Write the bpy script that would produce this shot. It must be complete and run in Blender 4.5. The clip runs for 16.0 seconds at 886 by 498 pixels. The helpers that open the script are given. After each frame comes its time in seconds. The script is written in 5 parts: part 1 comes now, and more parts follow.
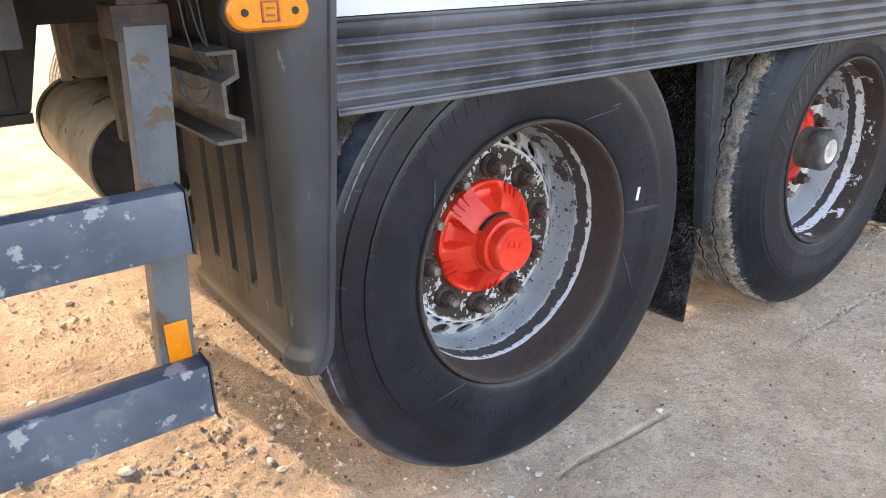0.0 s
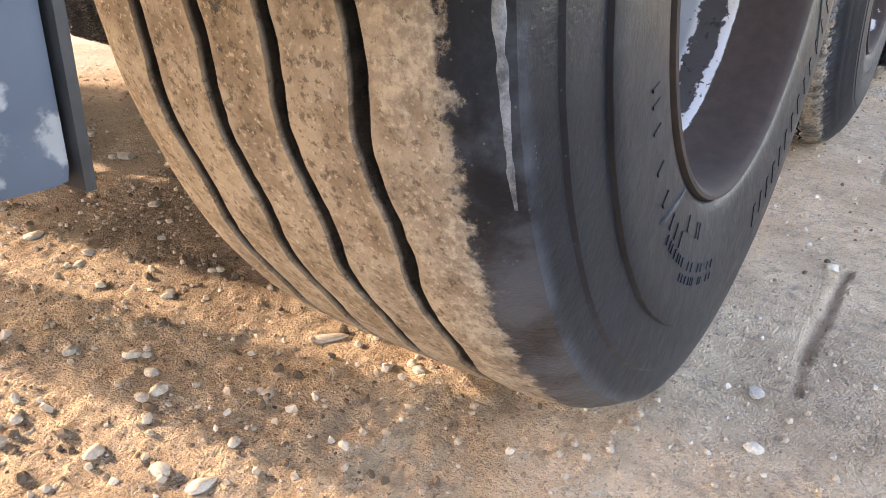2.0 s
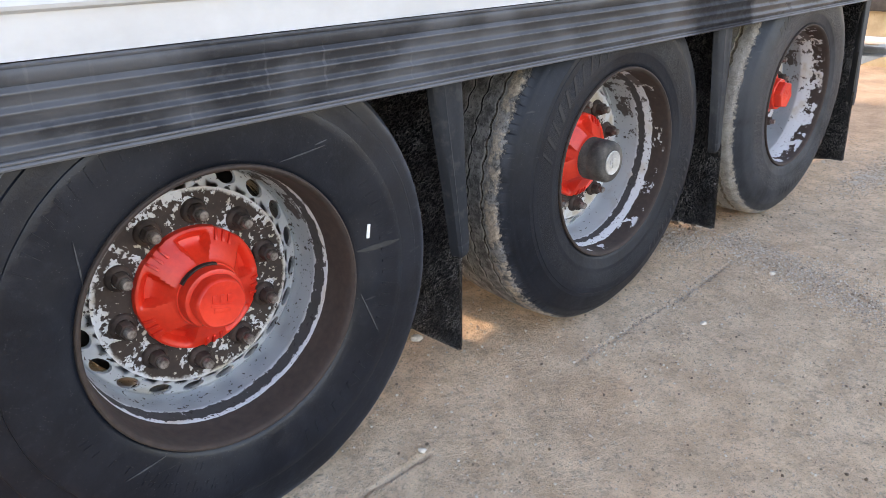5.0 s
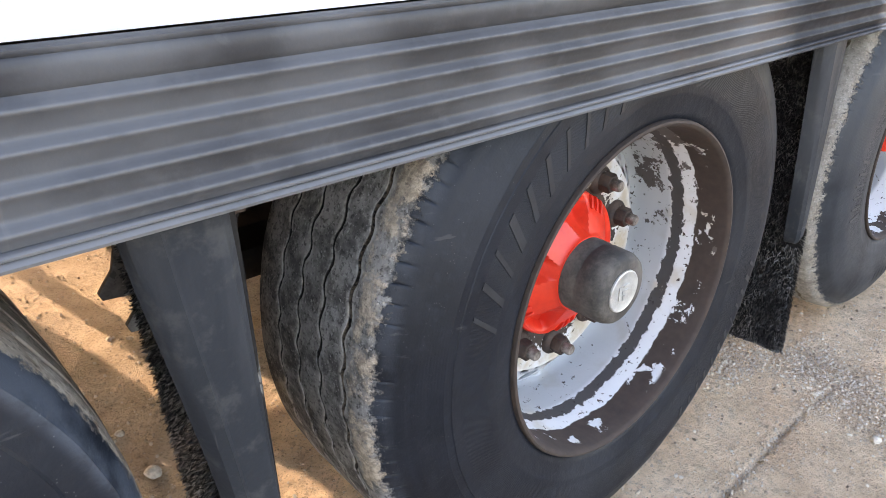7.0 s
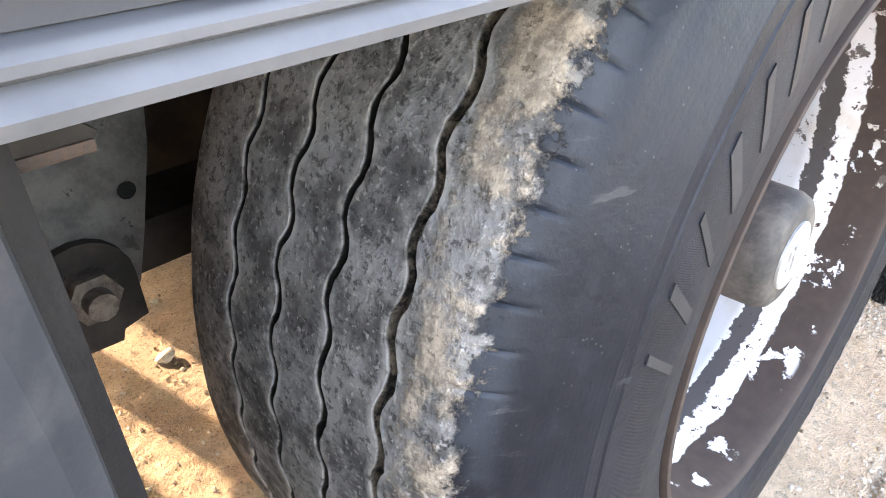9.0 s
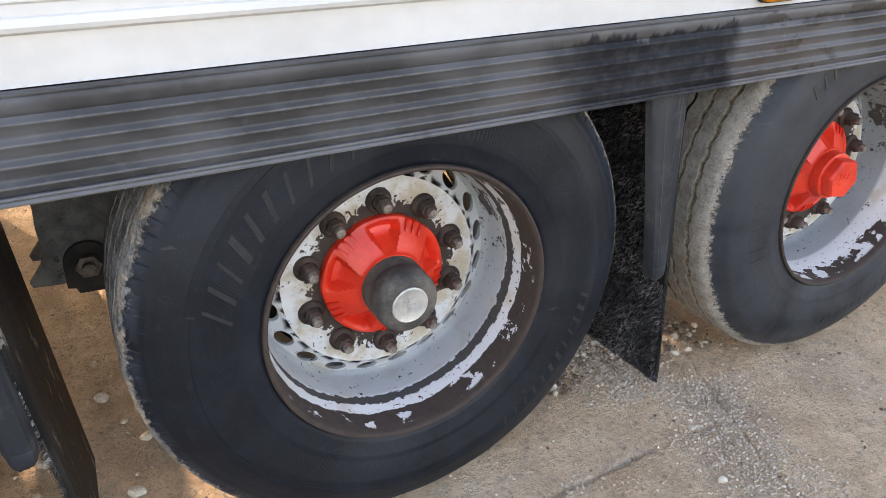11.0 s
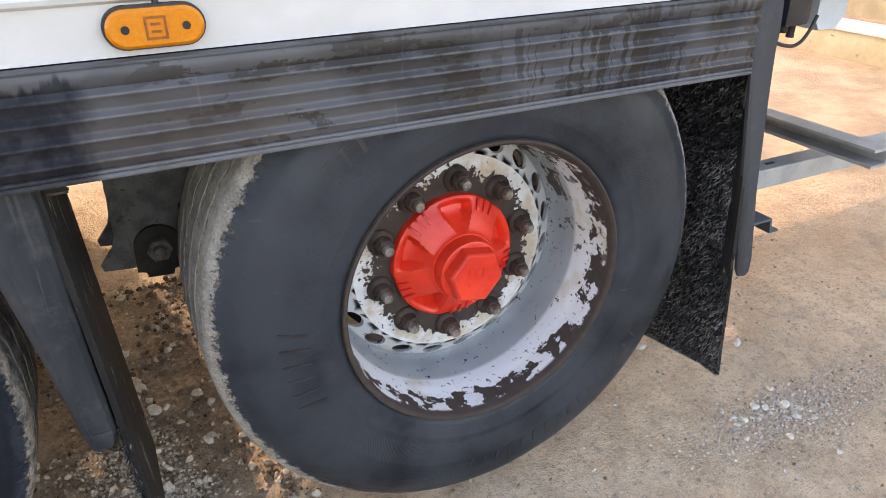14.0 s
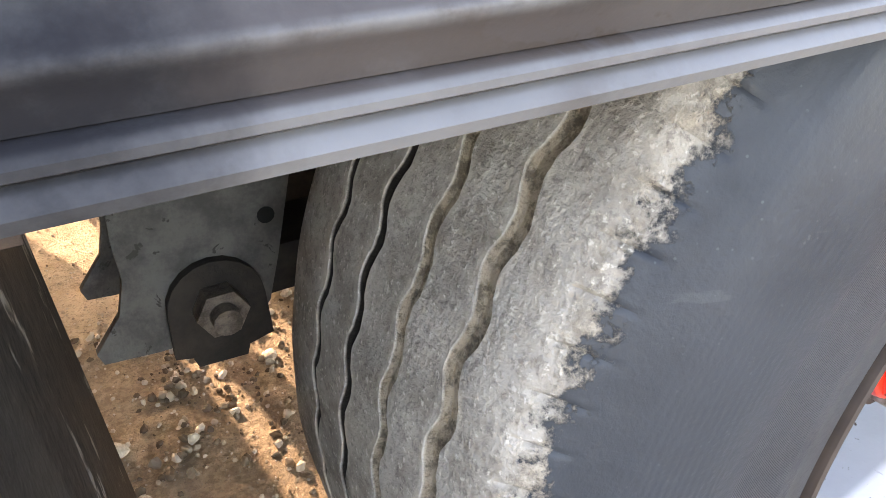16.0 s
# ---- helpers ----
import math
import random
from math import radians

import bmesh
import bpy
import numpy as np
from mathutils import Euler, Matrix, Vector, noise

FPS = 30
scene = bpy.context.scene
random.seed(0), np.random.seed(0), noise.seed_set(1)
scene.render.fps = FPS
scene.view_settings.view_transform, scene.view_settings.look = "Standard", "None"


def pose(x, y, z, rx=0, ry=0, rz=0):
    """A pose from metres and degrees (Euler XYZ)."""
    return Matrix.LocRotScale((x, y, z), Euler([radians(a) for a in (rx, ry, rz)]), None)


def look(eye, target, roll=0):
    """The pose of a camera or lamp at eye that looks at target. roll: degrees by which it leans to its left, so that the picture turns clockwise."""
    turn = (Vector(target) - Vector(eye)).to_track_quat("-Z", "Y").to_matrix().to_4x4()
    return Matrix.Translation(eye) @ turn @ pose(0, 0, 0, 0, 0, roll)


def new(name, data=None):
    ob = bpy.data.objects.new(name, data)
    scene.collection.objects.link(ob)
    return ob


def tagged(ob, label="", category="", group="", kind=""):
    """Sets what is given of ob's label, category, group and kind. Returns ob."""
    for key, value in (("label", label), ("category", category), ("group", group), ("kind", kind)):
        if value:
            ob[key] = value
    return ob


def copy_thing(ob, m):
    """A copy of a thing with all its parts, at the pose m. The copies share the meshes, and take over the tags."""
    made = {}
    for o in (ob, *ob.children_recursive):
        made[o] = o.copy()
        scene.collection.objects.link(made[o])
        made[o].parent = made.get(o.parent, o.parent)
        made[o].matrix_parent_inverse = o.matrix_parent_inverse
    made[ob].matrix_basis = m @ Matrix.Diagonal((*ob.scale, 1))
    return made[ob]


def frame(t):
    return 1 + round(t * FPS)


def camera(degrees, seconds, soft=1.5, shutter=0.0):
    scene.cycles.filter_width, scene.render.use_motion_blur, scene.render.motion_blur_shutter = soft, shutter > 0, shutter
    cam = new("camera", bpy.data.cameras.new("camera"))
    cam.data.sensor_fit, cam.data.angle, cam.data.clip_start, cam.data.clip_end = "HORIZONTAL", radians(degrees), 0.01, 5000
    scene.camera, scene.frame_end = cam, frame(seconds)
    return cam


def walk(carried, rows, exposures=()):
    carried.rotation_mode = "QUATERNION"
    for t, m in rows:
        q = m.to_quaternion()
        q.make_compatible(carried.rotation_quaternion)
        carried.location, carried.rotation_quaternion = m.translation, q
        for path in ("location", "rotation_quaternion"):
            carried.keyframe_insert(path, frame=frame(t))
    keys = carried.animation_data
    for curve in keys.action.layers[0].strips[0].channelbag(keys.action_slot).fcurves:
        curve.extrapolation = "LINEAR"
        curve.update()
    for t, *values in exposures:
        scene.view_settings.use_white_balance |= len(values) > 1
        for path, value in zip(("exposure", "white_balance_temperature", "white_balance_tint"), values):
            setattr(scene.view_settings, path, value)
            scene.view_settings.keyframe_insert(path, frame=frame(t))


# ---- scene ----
cam = camera(63.3, 16.0, 0.8)
EXPOSURES = [(t, e, k, 24) for t, e, k in (
    (0, 3.0, 7800), (1, 3.55, 7900), (1.2, 3.48, 7900), (2, 3.1, 7700), (3, 3.06, 7500), (3.5, 3.25, 7300), (4, 3.2, 7500), (4.5, 2.86, 7700), (5, 2.72, 8000), (5.2, 2.78, 8000), (7.3, 3.45, 8200), (8, 4.08, 8000), (9, 4.2, 8200),
    (9.7, 3.7, 8500), (11.8, 2.5, 8500), (12.5, 2.42, 8500), (13.5, 2.55, 8300), (14.5, 2.85, 8300), (15, 2.82, 8200), (15.5, 3.6, 8300), (16, 3.98, 8500))]
PATH = [
    (0, (-0.986, -1.085, 1.102), (0.108, 0.412, 0.352), -1.0),
    (0.5, (-0.999, -0.758, 1.072), (0.119, 0.698, 0.276), 0.1),
    (1, (-0.930, -0.450, 0.776), (0.342, 0.890, 0.014), -0.4),
    (1.2, (-0.878, -0.372, 0.633), (0.534, 0.823, -0.127), 0.6),
    (1.5, (-0.834, -0.286, 0.491), (0.661, 0.792, -0.286), 1.6),
    (2, (-0.791, -0.212, 0.455), (0.731, 0.817, -0.335), 1.5),
    (2.5, (-0.789, -0.213, 0.459), (0.72, 0.836, -0.328), 0.7),
    (3, (-0.815, -0.314, 0.597), (0.685, 0.747, -0.193), 0.4),
    (3.5, (-0.901, -0.596, 0.991), (0.597, 0.459, 0.188), 0.9),
    (4, (-0.897, -0.875, 1.126), (0.547, 0.252, 0.323), 0.6),
    (4.5, (-0.763, -1.170, 1.187), (0.443, 0.084, 0.424), -1.3),
    (5, (-0.536, -1.246, 1.170), (0.644, 0.038, 0.415), -1.4),
    (5.2, (-0.393, -1.237, 1.185), (0.778, 0.050, 0.422), -1.1),
    (7.3, (0.456, -0.466, 1.061), (1.637, 0.859, 0.139), 0.7),
    (7.5, (0.499, -0.378, 1.019), (1.661, 0.926, 0.044), 0.5),
    (8, (0.595, -0.228, 0.921), (1.743, 1.06, -0.092), 0.4),
    (8.5, (0.62, -0.172, 0.89), (1.838, 1.028, -0.147), 0.7),
    (9, (0.605, -0.197, 0.916), (1.832, 0.976, -0.141), 0.2),
    (9.5, (0.566, -0.439, 1.063), (1.791, 0.738, 0.008), 1.1),
    (9.7, (0.569, -0.545, 1.102), (1.793, 0.647, 0.064), 2.6),
    (11.8, (1.182, -1.317, 1.333), (1.794, 0.361, 0.433), -1.9),
    (12, (1.294, -1.357, 1.345), (1.903, 0.32, 0.442), -1.8),
    (12.5, (1.611, -1.469, 1.354), (2.193, 0.232, 0.476), -2.1),
    (13, (1.816, -1.331, 1.33), (2.394, 0.369, 0.448), -2.0),
    (13.5, (1.934, -1.16, 1.291), (2.596, 0.499, 0.391), -1.7),
    (14, (2.027, -1.058, 1.221), (2.805, 0.535, 0.295), -0.7),
    (14.5, (2.123, -0.908, 1.209), (2.895, 0.677, 0.264), -1.1),
    (15, (2.03, -0.671, 1.175), (2.796, 0.901, 0.204), -0.9),
    (15.5, (1.971, -0.361, 1.02), (2.719, 1.206, 0.028), -0.9),
    (16, (1.98, -0.206, 0.928), (2.842, 1.3, -0.068), -0.9),
]
walk(cam, [(t, look(eye, target, roll)) for t, eye, target, roll in PATH], EXPOSURES)

# ---------------------------------------------------------------- light
SUN_AZ = (-0.19, 0.98)          # horizontal direction towards the sun
SUN_EL = 20.0
world = bpy.data.worlds.new("sky")
scene.world = world
world.use_nodes = True
wn = world.node_tree
sky = wn.nodes.new("ShaderNodeTexSky")
sky.sky_type = "NISHITA"
sky.sun_disc = False
sky.sun_elevation = radians(SUN_EL)
sky.sun_rotation = math.atan2(SUN_AZ[0], SUN_AZ[1])
sky.dust_density = 2.0
wn.nodes["Background"].inputs["Strength"].default_value = 0.15
wn.links.new(sky.outputs[0], wn.nodes["Background"].inputs["Color"])
sun = new("sun", bpy.data.lights.new("sun", "SUN"))
sun.data.energy = 1.1
sun.data.angle = radians(0.6)
sun.data.color = (1.0, 0.84, 0.64)
_s = Vector((SUN_AZ[0], SUN_AZ[1], 0)).normalized() * math.cos(radians(SUN_EL)) + Vector((0, 0, math.sin(radians(SUN_EL))))
sun.matrix_world = look(_s * 40, (0, 0, 0))


# ---------------------------------------------------------------- materials
class M:
    """A small builder for node materials."""

    def __init__(self, name, base=(0.5, 0.5, 0.5), rough=0.6, metal=0.0):
        self.m = bpy.data.materials.new(name)
        self.m.use_nodes = True
        self.t = self.m.node_tree
        self.b = self.t.nodes["Principled BSDF"]
        self.b.inputs["Base Color"].default_value = (*base, 1)
        self.b.inputs["Roughness"].default_value = rough
        self.b.inputs["Metallic"].default_value = metal
        self.co = self.t.nodes.new("ShaderNodeTexCoord").outputs["Object"]

    def put(self, sock, v):
        if hasattr(v, "links"):
            self.t.links.new(v, sock)
        elif isinstance(v, tuple) and len(v) == 3 and sock.type == "RGBA":
            sock.default_value = (*v, 1)
        else:
            sock.default_value = v

    def noise(self, scale, detail=4.0, rough=0.55, co=None, stretch=None, distort=0.0):
        node = self.t.nodes.new("ShaderNodeTexNoise")
        co = co or self.co
        if stretch:
            mp = self.t.nodes.new("ShaderNodeMapping")
            mp.inputs["Scale"].default_value = stretch
            self.t.links.new(co, mp.inputs["Vector"])
            co = mp.outputs[0]
        self.t.links.new(co, node.inputs["Vector"])
        node.inputs["Scale"].default_value = scale
        node.inputs["Detail"].default_value = detail
        node.inputs["Roughness"].default_value = rough
        node.inputs["Distortion"].default_value = distort
        return node.outputs["Fac"]

    def voronoi(self, scale, out="Distance"):
        node = self.t.nodes.new("ShaderNodeTexVoronoi")
        self.t.links.new(self.co, node.inputs["Vector"])
        node.inputs["Scale"].default_value = scale
        return node.outputs[out]

    def step(self, v, lo, hi):
        node = self.t.nodes.new("ShaderNodeMapRange")
        node.clamp = True
        node.interpolation_type = "SMOOTHSTEP"
        self.put(node.inputs["Value"], v)
        node.inputs["From Min"].default_value = lo
        node.inputs["From Max"].default_value = hi
        return node.outputs["Result"]

    def math(self, op, a, b=0.0):
        node = self.t.nodes.new("ShaderNodeMath")
        node.operation = op
        self.put(node.inputs[0], a)
        self.put(node.inputs[1], b)
        return node.outputs[0]

    def mix(self, f, a, b):
        node = self.t.nodes.new("ShaderNodeMix")
        node.data_type = "RGBA"
        self.put(node.inputs["Factor"], f)
        self.put(node.inputs[6], a)
        self.put(node.inputs[7], b)
        return node.outputs[2]

    def mixf(self, f, a, b):
        node = self.t.nodes.new("ShaderNodeMix")
        self.put(node.inputs["Factor"], f)
        self.put(node.inputs[2], a)
        self.put(node.inputs[3], b)
        return node.outputs[0]

    def xyz(self):
        node = self.t.nodes.new("ShaderNodeSeparateXYZ")
        self.t.links.new(self.co, node.inputs[0])
        return node.outputs

    def radius(self):
        x, y, z = self.xyz()
        return self.math("SQRT", self.math("ADD", self.math("MULTIPLY", x, x), self.math("MULTIPLY", z, z))), y

    def color(self, v):
        self.put(self.b.inputs["Base Color"], v)
        return self

    def rough(self, v):
        self.put(self.b.inputs["Roughness"], v)
        return self

    def bump(self, h, strength=0.4, dist=0.004):
        node = self.t.nodes.new("ShaderNodeBump")
        node.inputs["Strength"].default_value = strength
        node.inputs["Distance"].default_value = dist
        self.put(node.inputs["Height"], h)
        self.t.links.new(node.outputs[0], self.b.inputs["Normal"])
        return self


def tyre_rubber(name, dirt_a, dirt_b, edge, cover, pale, crust, lip, floor, ridges, film=0.0):
    """Rubber whose tread band carries dried dirt with a ragged crust at the shoulder."""
    k = M(name, rough=0.62)
    k.b.inputs["Specular IOR Level"].default_value = 0.27 if ridges else 0.35
    r, y = k.radius()
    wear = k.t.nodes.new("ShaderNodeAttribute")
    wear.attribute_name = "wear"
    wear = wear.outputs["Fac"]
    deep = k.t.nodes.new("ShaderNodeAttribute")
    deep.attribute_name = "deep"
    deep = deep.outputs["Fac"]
    big, fine, grit = k.noise(9), k.noise(60, 6), k.noise(240, 3)
    # bare rubber: blue-black with dust, faint scuffs and specks
    black = k.mix(k.step(big, 0.35, 0.7), (0.0034, 0.0056, 0.0102), (0.0076, 0.0108, 0.0172))
    black = k.mix(k.math("MULTIPLY", k.step(fine, 0.52, 0.72), 0.26), black, (0.022, 0.028, 0.037))
    sweep = k.step(k.noise(3.2, 5, 0.6, distort=1.2), 0.50, 0.66)
    black = k.mix(k.math("MULTIPLY", sweep, 0.26), black, (0.021, 0.027, 0.036))
    dust = k.math("MULTIPLY", k.step(r, 0.40, 0.33), k.step(k.noise(5, 4), 0.45, 0.62))
    black = k.mix(k.math("MULTIPLY", dust, 0.14), black, (0.045, 0.045, 0.046))
    haze = k.math("MULTIPLY", k.step(r, 0.485, 0.502), k.step(k.noise(13, 6, 0.65), 0.36, 0.58))
    black = k.mix(k.math("MULTIPLY", haze, 0.25 if ridges else 0.60), black, (0.078, 0.095, 0.120))
    scuff = k.step(k.noise(14, 5, stretch=(1, 1, 6)), 0.68, 0.73)
    black = k.mix(k.math("MULTIPLY", scuff, 0.3), black, (0.09, 0.09, 0.09))
    speck = k.math("MULTIPLY", k.step(k.voronoi(210), 0.19, 0.11), k.step(k.noise(62, 2), 0.53, 0.60))
    black = k.mix(k.math("MULTIPLY", speck, 0.18 if ridges else 0.28), black, (0.24, 0.24, 0.235))
    if film:  # a thin grey film of dust
        black = k.mix(k.math("MULTIPLY", k.step(k.noise(6, 5, 0.6), 0.25, 0.60), film), black, (0.050, 0.057, 0.066))
    # dried dirt
    blot, pits = k.noise(26, 7, 0.65), k.noise(150, 5, 0.7)
    dirt = k.mix(k.step(blot, 0.36, 0.64), dirt_a, dirt_b)
    dirt = k.mix(k.math("MULTIPLY", k.step(pits, 0.52, 0.62), 0.7 if floor[0] < 0.1 else 0.4), dirt, tuple(v * 0.36 for v in dirt_a))
    dirt = k.mix(k.math("MULTIPLY", k.step(grit, 0.58, 0.69), 0.55), dirt, tuple(min(0.7, v * 1.6) for v in dirt_b))
    ragged = k.math("ADD", y, k.math("MULTIPLY", k.math("SUBTRACT", k.noise(70, 7, 0.72), 0.5), 0.046))
    rib = k.math("MULTIPLY", k.step(ragged, crust + 0.006, crust - 0.006), k.step(k.noise(24, 7, 0.7), 0.43, 0.55))
    crumb = k.mix(k.step(k.noise(120, 6, 0.75), 0.40, 0.60), tuple(v * 0.55 for v in pale), pale)
    crumb = k.mix(k.math("MULTIPLY", k.step(k.noise(130, 6, 0.75), 0.57, 0.64), 0.8), crumb, tuple(v * 0.22 for v in pale))
    dirt = k.mix(k.math("MULTIPLY", rib, 0.85), dirt, crumb)
    # rubbed pale lips along the grooves; their floors hold dirt and painted shade
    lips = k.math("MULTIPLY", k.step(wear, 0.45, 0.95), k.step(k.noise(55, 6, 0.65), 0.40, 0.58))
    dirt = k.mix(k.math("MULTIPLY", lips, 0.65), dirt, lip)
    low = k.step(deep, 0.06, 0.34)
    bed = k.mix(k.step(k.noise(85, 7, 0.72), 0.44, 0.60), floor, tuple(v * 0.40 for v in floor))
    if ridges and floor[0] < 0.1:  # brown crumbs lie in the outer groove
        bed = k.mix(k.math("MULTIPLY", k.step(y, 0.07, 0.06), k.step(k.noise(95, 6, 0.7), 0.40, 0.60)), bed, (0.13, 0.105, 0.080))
    if floor[0] > 0.1:  # the inner grooves are open: their shade is painted in dark
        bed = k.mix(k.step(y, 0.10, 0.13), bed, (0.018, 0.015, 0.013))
    mask = k.step(ragged, edge - 0.003, edge + 0.003)
    outer = k.step(r, 0.488, 0.500)
    worn = k.step(k.math("ADD", blot, cover), 0.45, 0.55)
    mask = k.math("MULTIPLY", k.math("MULTIPLY", mask, outer), worn)
    c = k.mix(mask, black, dirt)
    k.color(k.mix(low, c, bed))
    k.rough(k.mixf(mask, k.mixf(fine, *((0.38, 0.58) if ridges else (0.24, 0.46))), 0.95))
    h = k.math("ADD", k.math("MULTIPLY", blot, k.mixf(mask, 0.05, 0.7)), k.math("ADD", k.math("MULTIPLY", pits, k.mixf(mask, 0.12, 0.9)), k.math("MULTIPLY", grit, k.mixf(mask, 0.05, 0.6))))
    h = k.math("ADD", h, k.math("MULTIPLY", k.math("MULTIPLY", rib, mask), k.math("MULTIPLY", k.noise(130, 6, 0.75), 1.2)))
    peel = k.math("ADD", k.math("MULTIPLY", k.noise(46, 5, 0.6), 0.30), k.math("MULTIPLY", k.noise(420, 2), 0.05))
    h = k.math("ADD", h, k.math("MULTIPLY", peel, k.mixf(mask, 1.0, 0.0)))
    if ridges:  # fine moulded rings round the sidewall
        band = k.math("MULTIPLY", k.step(r, 0.408, 0.420), k.step(r, 0.490, 0.478))
        h = k.math("ADD", h, k.math("MULTIPLY", k.math("MULTIPLY", k.math("SINE", k.math("MULTIPLY", r, 1500.0)), band), k.mixf(k.step(k.noise(7, 4), 0.40, 0.62), 0.002, 0.022 if film else 0.012)))
        comb = k.math("MULTIPLY", k.step(r, 0.345, 0.350), k.step(r, 0.402, 0.397))
        h = k.math("ADD", h, k.math("MULTIPLY", k.math("MULTIPLY", k.math("SINE", k.math("MULTIPLY", r, 3400.0)), comb), 0.05))
    k.bump(h, 0.7, 0.005)
    return k.m


def chipped_rim(name, chips, rust_to, ring_to, band_to, dull, ragged, keep, seat_r):
    """White wheel paint flaked to brown rust along the flange, a white ring, a bare band, then the barrel."""
    k = M(name)
    r, y = k.radius()
    flake = k.noise(38, 7, 0.62)
    coarse = k.noise(17, 6, 0.6)
    small = k.noise(110, 5, 0.6)
    white = k.mix(k.noise(7), (0.52, 0.54, 0.56), (0.68, 0.69, 0.69))
    white = k.mix(k.math("MULTIPLY", k.step(k.noise(12, 5), 0.52, 0.70), 0.6), white, (0.45, 0.38, 0.27))
    # the white turns greyer deeper in the barrel
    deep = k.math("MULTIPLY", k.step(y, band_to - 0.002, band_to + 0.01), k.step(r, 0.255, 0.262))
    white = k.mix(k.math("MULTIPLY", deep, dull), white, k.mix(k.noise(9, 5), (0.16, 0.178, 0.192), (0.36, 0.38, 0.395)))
    rust = k.mix(k.noise(55, 5), (0.020, 0.0145, 0.0125), (0.066, 0.044, 0.034))
    yy = k.math("ADD", y, k.math("MULTIPLY", k.math("SUBTRACT", k.noise(48, 7, 0.68), 0.5), 0.036))
    yc = k.math("ADD", y, k.math("MULTIPLY", k.math("SUBTRACT", k.math("ADD", k.math("MULTIPLY", coarse, 0.5), k.math("MULTIPLY", flake, 0.5)), 0.5), ragged))
    out = k.step(r, 0.255, 0.262)
    edge = k.math("MULTIPLY", k.step(yc, rust_to + 0.0012, rust_to - 0.0012), out)
    left = k.math("MULTIPLY", k.step(k.math("ADD", k.math("MULTIPLY", k.noise(70 if dull < 0.5 else 30, 5, 0.65), 0.65), k.math("MULTIPLY", k.noise(14, 3), 0.35)), keep - 0.02, keep), k.step(y, -0.036, -0.028))
    edge = k.math("MULTIPLY", edge, k.math("SUBTRACT", 1.0, left))
    band = k.math("MULTIPLY", k.math("MULTIPLY", k.step(yy, ring_to - 0.001, ring_to + 0.001), k.step(yy, band_to + 0.001, band_to - 0.001)), k.math("MULTIPLY", k.step(flake, 0.30, 0.36), out))
    flecks = k.math("ADD", k.math("MULTIPLY", coarse, 0.35), k.math("ADD", k.math("MULTIPLY", flake, 0.30), k.math("MULTIPLY", k.noise(75, 5, 0.65), 0.35)))
    seat = k.math("MULTIPLY", k.step(k.math("ADD", r, k.math("MULTIPLY", k.math("SUBTRACT", flake, 0.5), 0.03)), 0.214, 0.206), k.step(k.math("ADD", flecks, chips), 0.505, 0.525))
    if seat_r:  # rust only round the hub, inside a ragged border
        rr = k.math("ADD", r, k.math("MULTIPLY", k.math("SUBTRACT", flecks, 0.5), 0.24))
        seat = k.step(rr, seat_r + 0.002, seat_r - 0.002)
    spots = k.step(k.math("ADD", small, k.math("MULTIPLY", flake, 0.5)), 0.905 - chips * 0.5, 0.925 - chips * 0.5)
    wx, wy, wz = k.xyz()
    crest = k.math("ADD", k.noise(22, 6, 0.68), k.math("MULTIPLY", k.math("ADD", wz, k.math("MULTIPLY", wx, 0.6)), 0.50))
    seat = k.math("MAXIMUM", seat, k.math("MULTIPLY", k.math("MULTIPLY", k.step(crest, 0.665, 0.69), out), 0.9))
    bare = k.math("MAXIMUM", k.math("MAXIMUM", edge, seat), k.math("MAXIMUM", spots, k.math("MULTIPLY", band, 0.95)))
    run = k.math("MULTIPLY", k.step(r, 0.225, 0.205), k.step(coarse, 0.42, 0.62))
    white = k.mix(k.math("MULTIPLY", run, 0.75), white, (0.40, 0.31, 0.19))
    rust = k.mix(k.math("MULTIPLY", k.step(k.noise(5, 4), 0.42, 0.58), 0.75), rust, k.mix(small, (0.016, 0.019, 0.024), (0.050, 0.054, 0.062))) if dull < 0.5 else rust
    rust = k.mix(k.math("MULTIPLY", band, 0.7), rust, (0.018, 0.017, 0.018))
    k.color(k.mix(bare, white, rust))
    k.rough(k.mixf(bare, 0.30, 0.85))
    k.bump(k.math("ADD", k.math("MULTIPLY", bare, -0.5), k.math("MULTIPLY", small, 0.4)), 0.6, 0.002)
    return k.m


def noisy(name, a, b, scale=12, rough=(0.5, 0.7), metal=0.0, bump=0.3, spot=None, spot_at=0.66, stretch=None):
    k = M(name, metal=metal)
    big, fine = k.noise(scale, 5, stretch=stretch), k.noise(scale * 9, 4)
    c = k.mix(k.step(k.math("ADD", k.math("MULTIPLY", big, 0.75), k.math("MULTIPLY", fine, 0.25)), 0.35, 0.65), a, b)
    if spot:
        c = k.mix(k.step(k.noise(scale * 1.7, 6, 0.6, distort=0.4), spot_at, spot_at + 0.03), c, spot)
    k.color(c)
    k.rough(k.mixf(fine, *rough))
    k.bump(k.math("ADD", k.math("MULTIPLY", big, 0.4), fine), bump, 0.002)
    return k.m


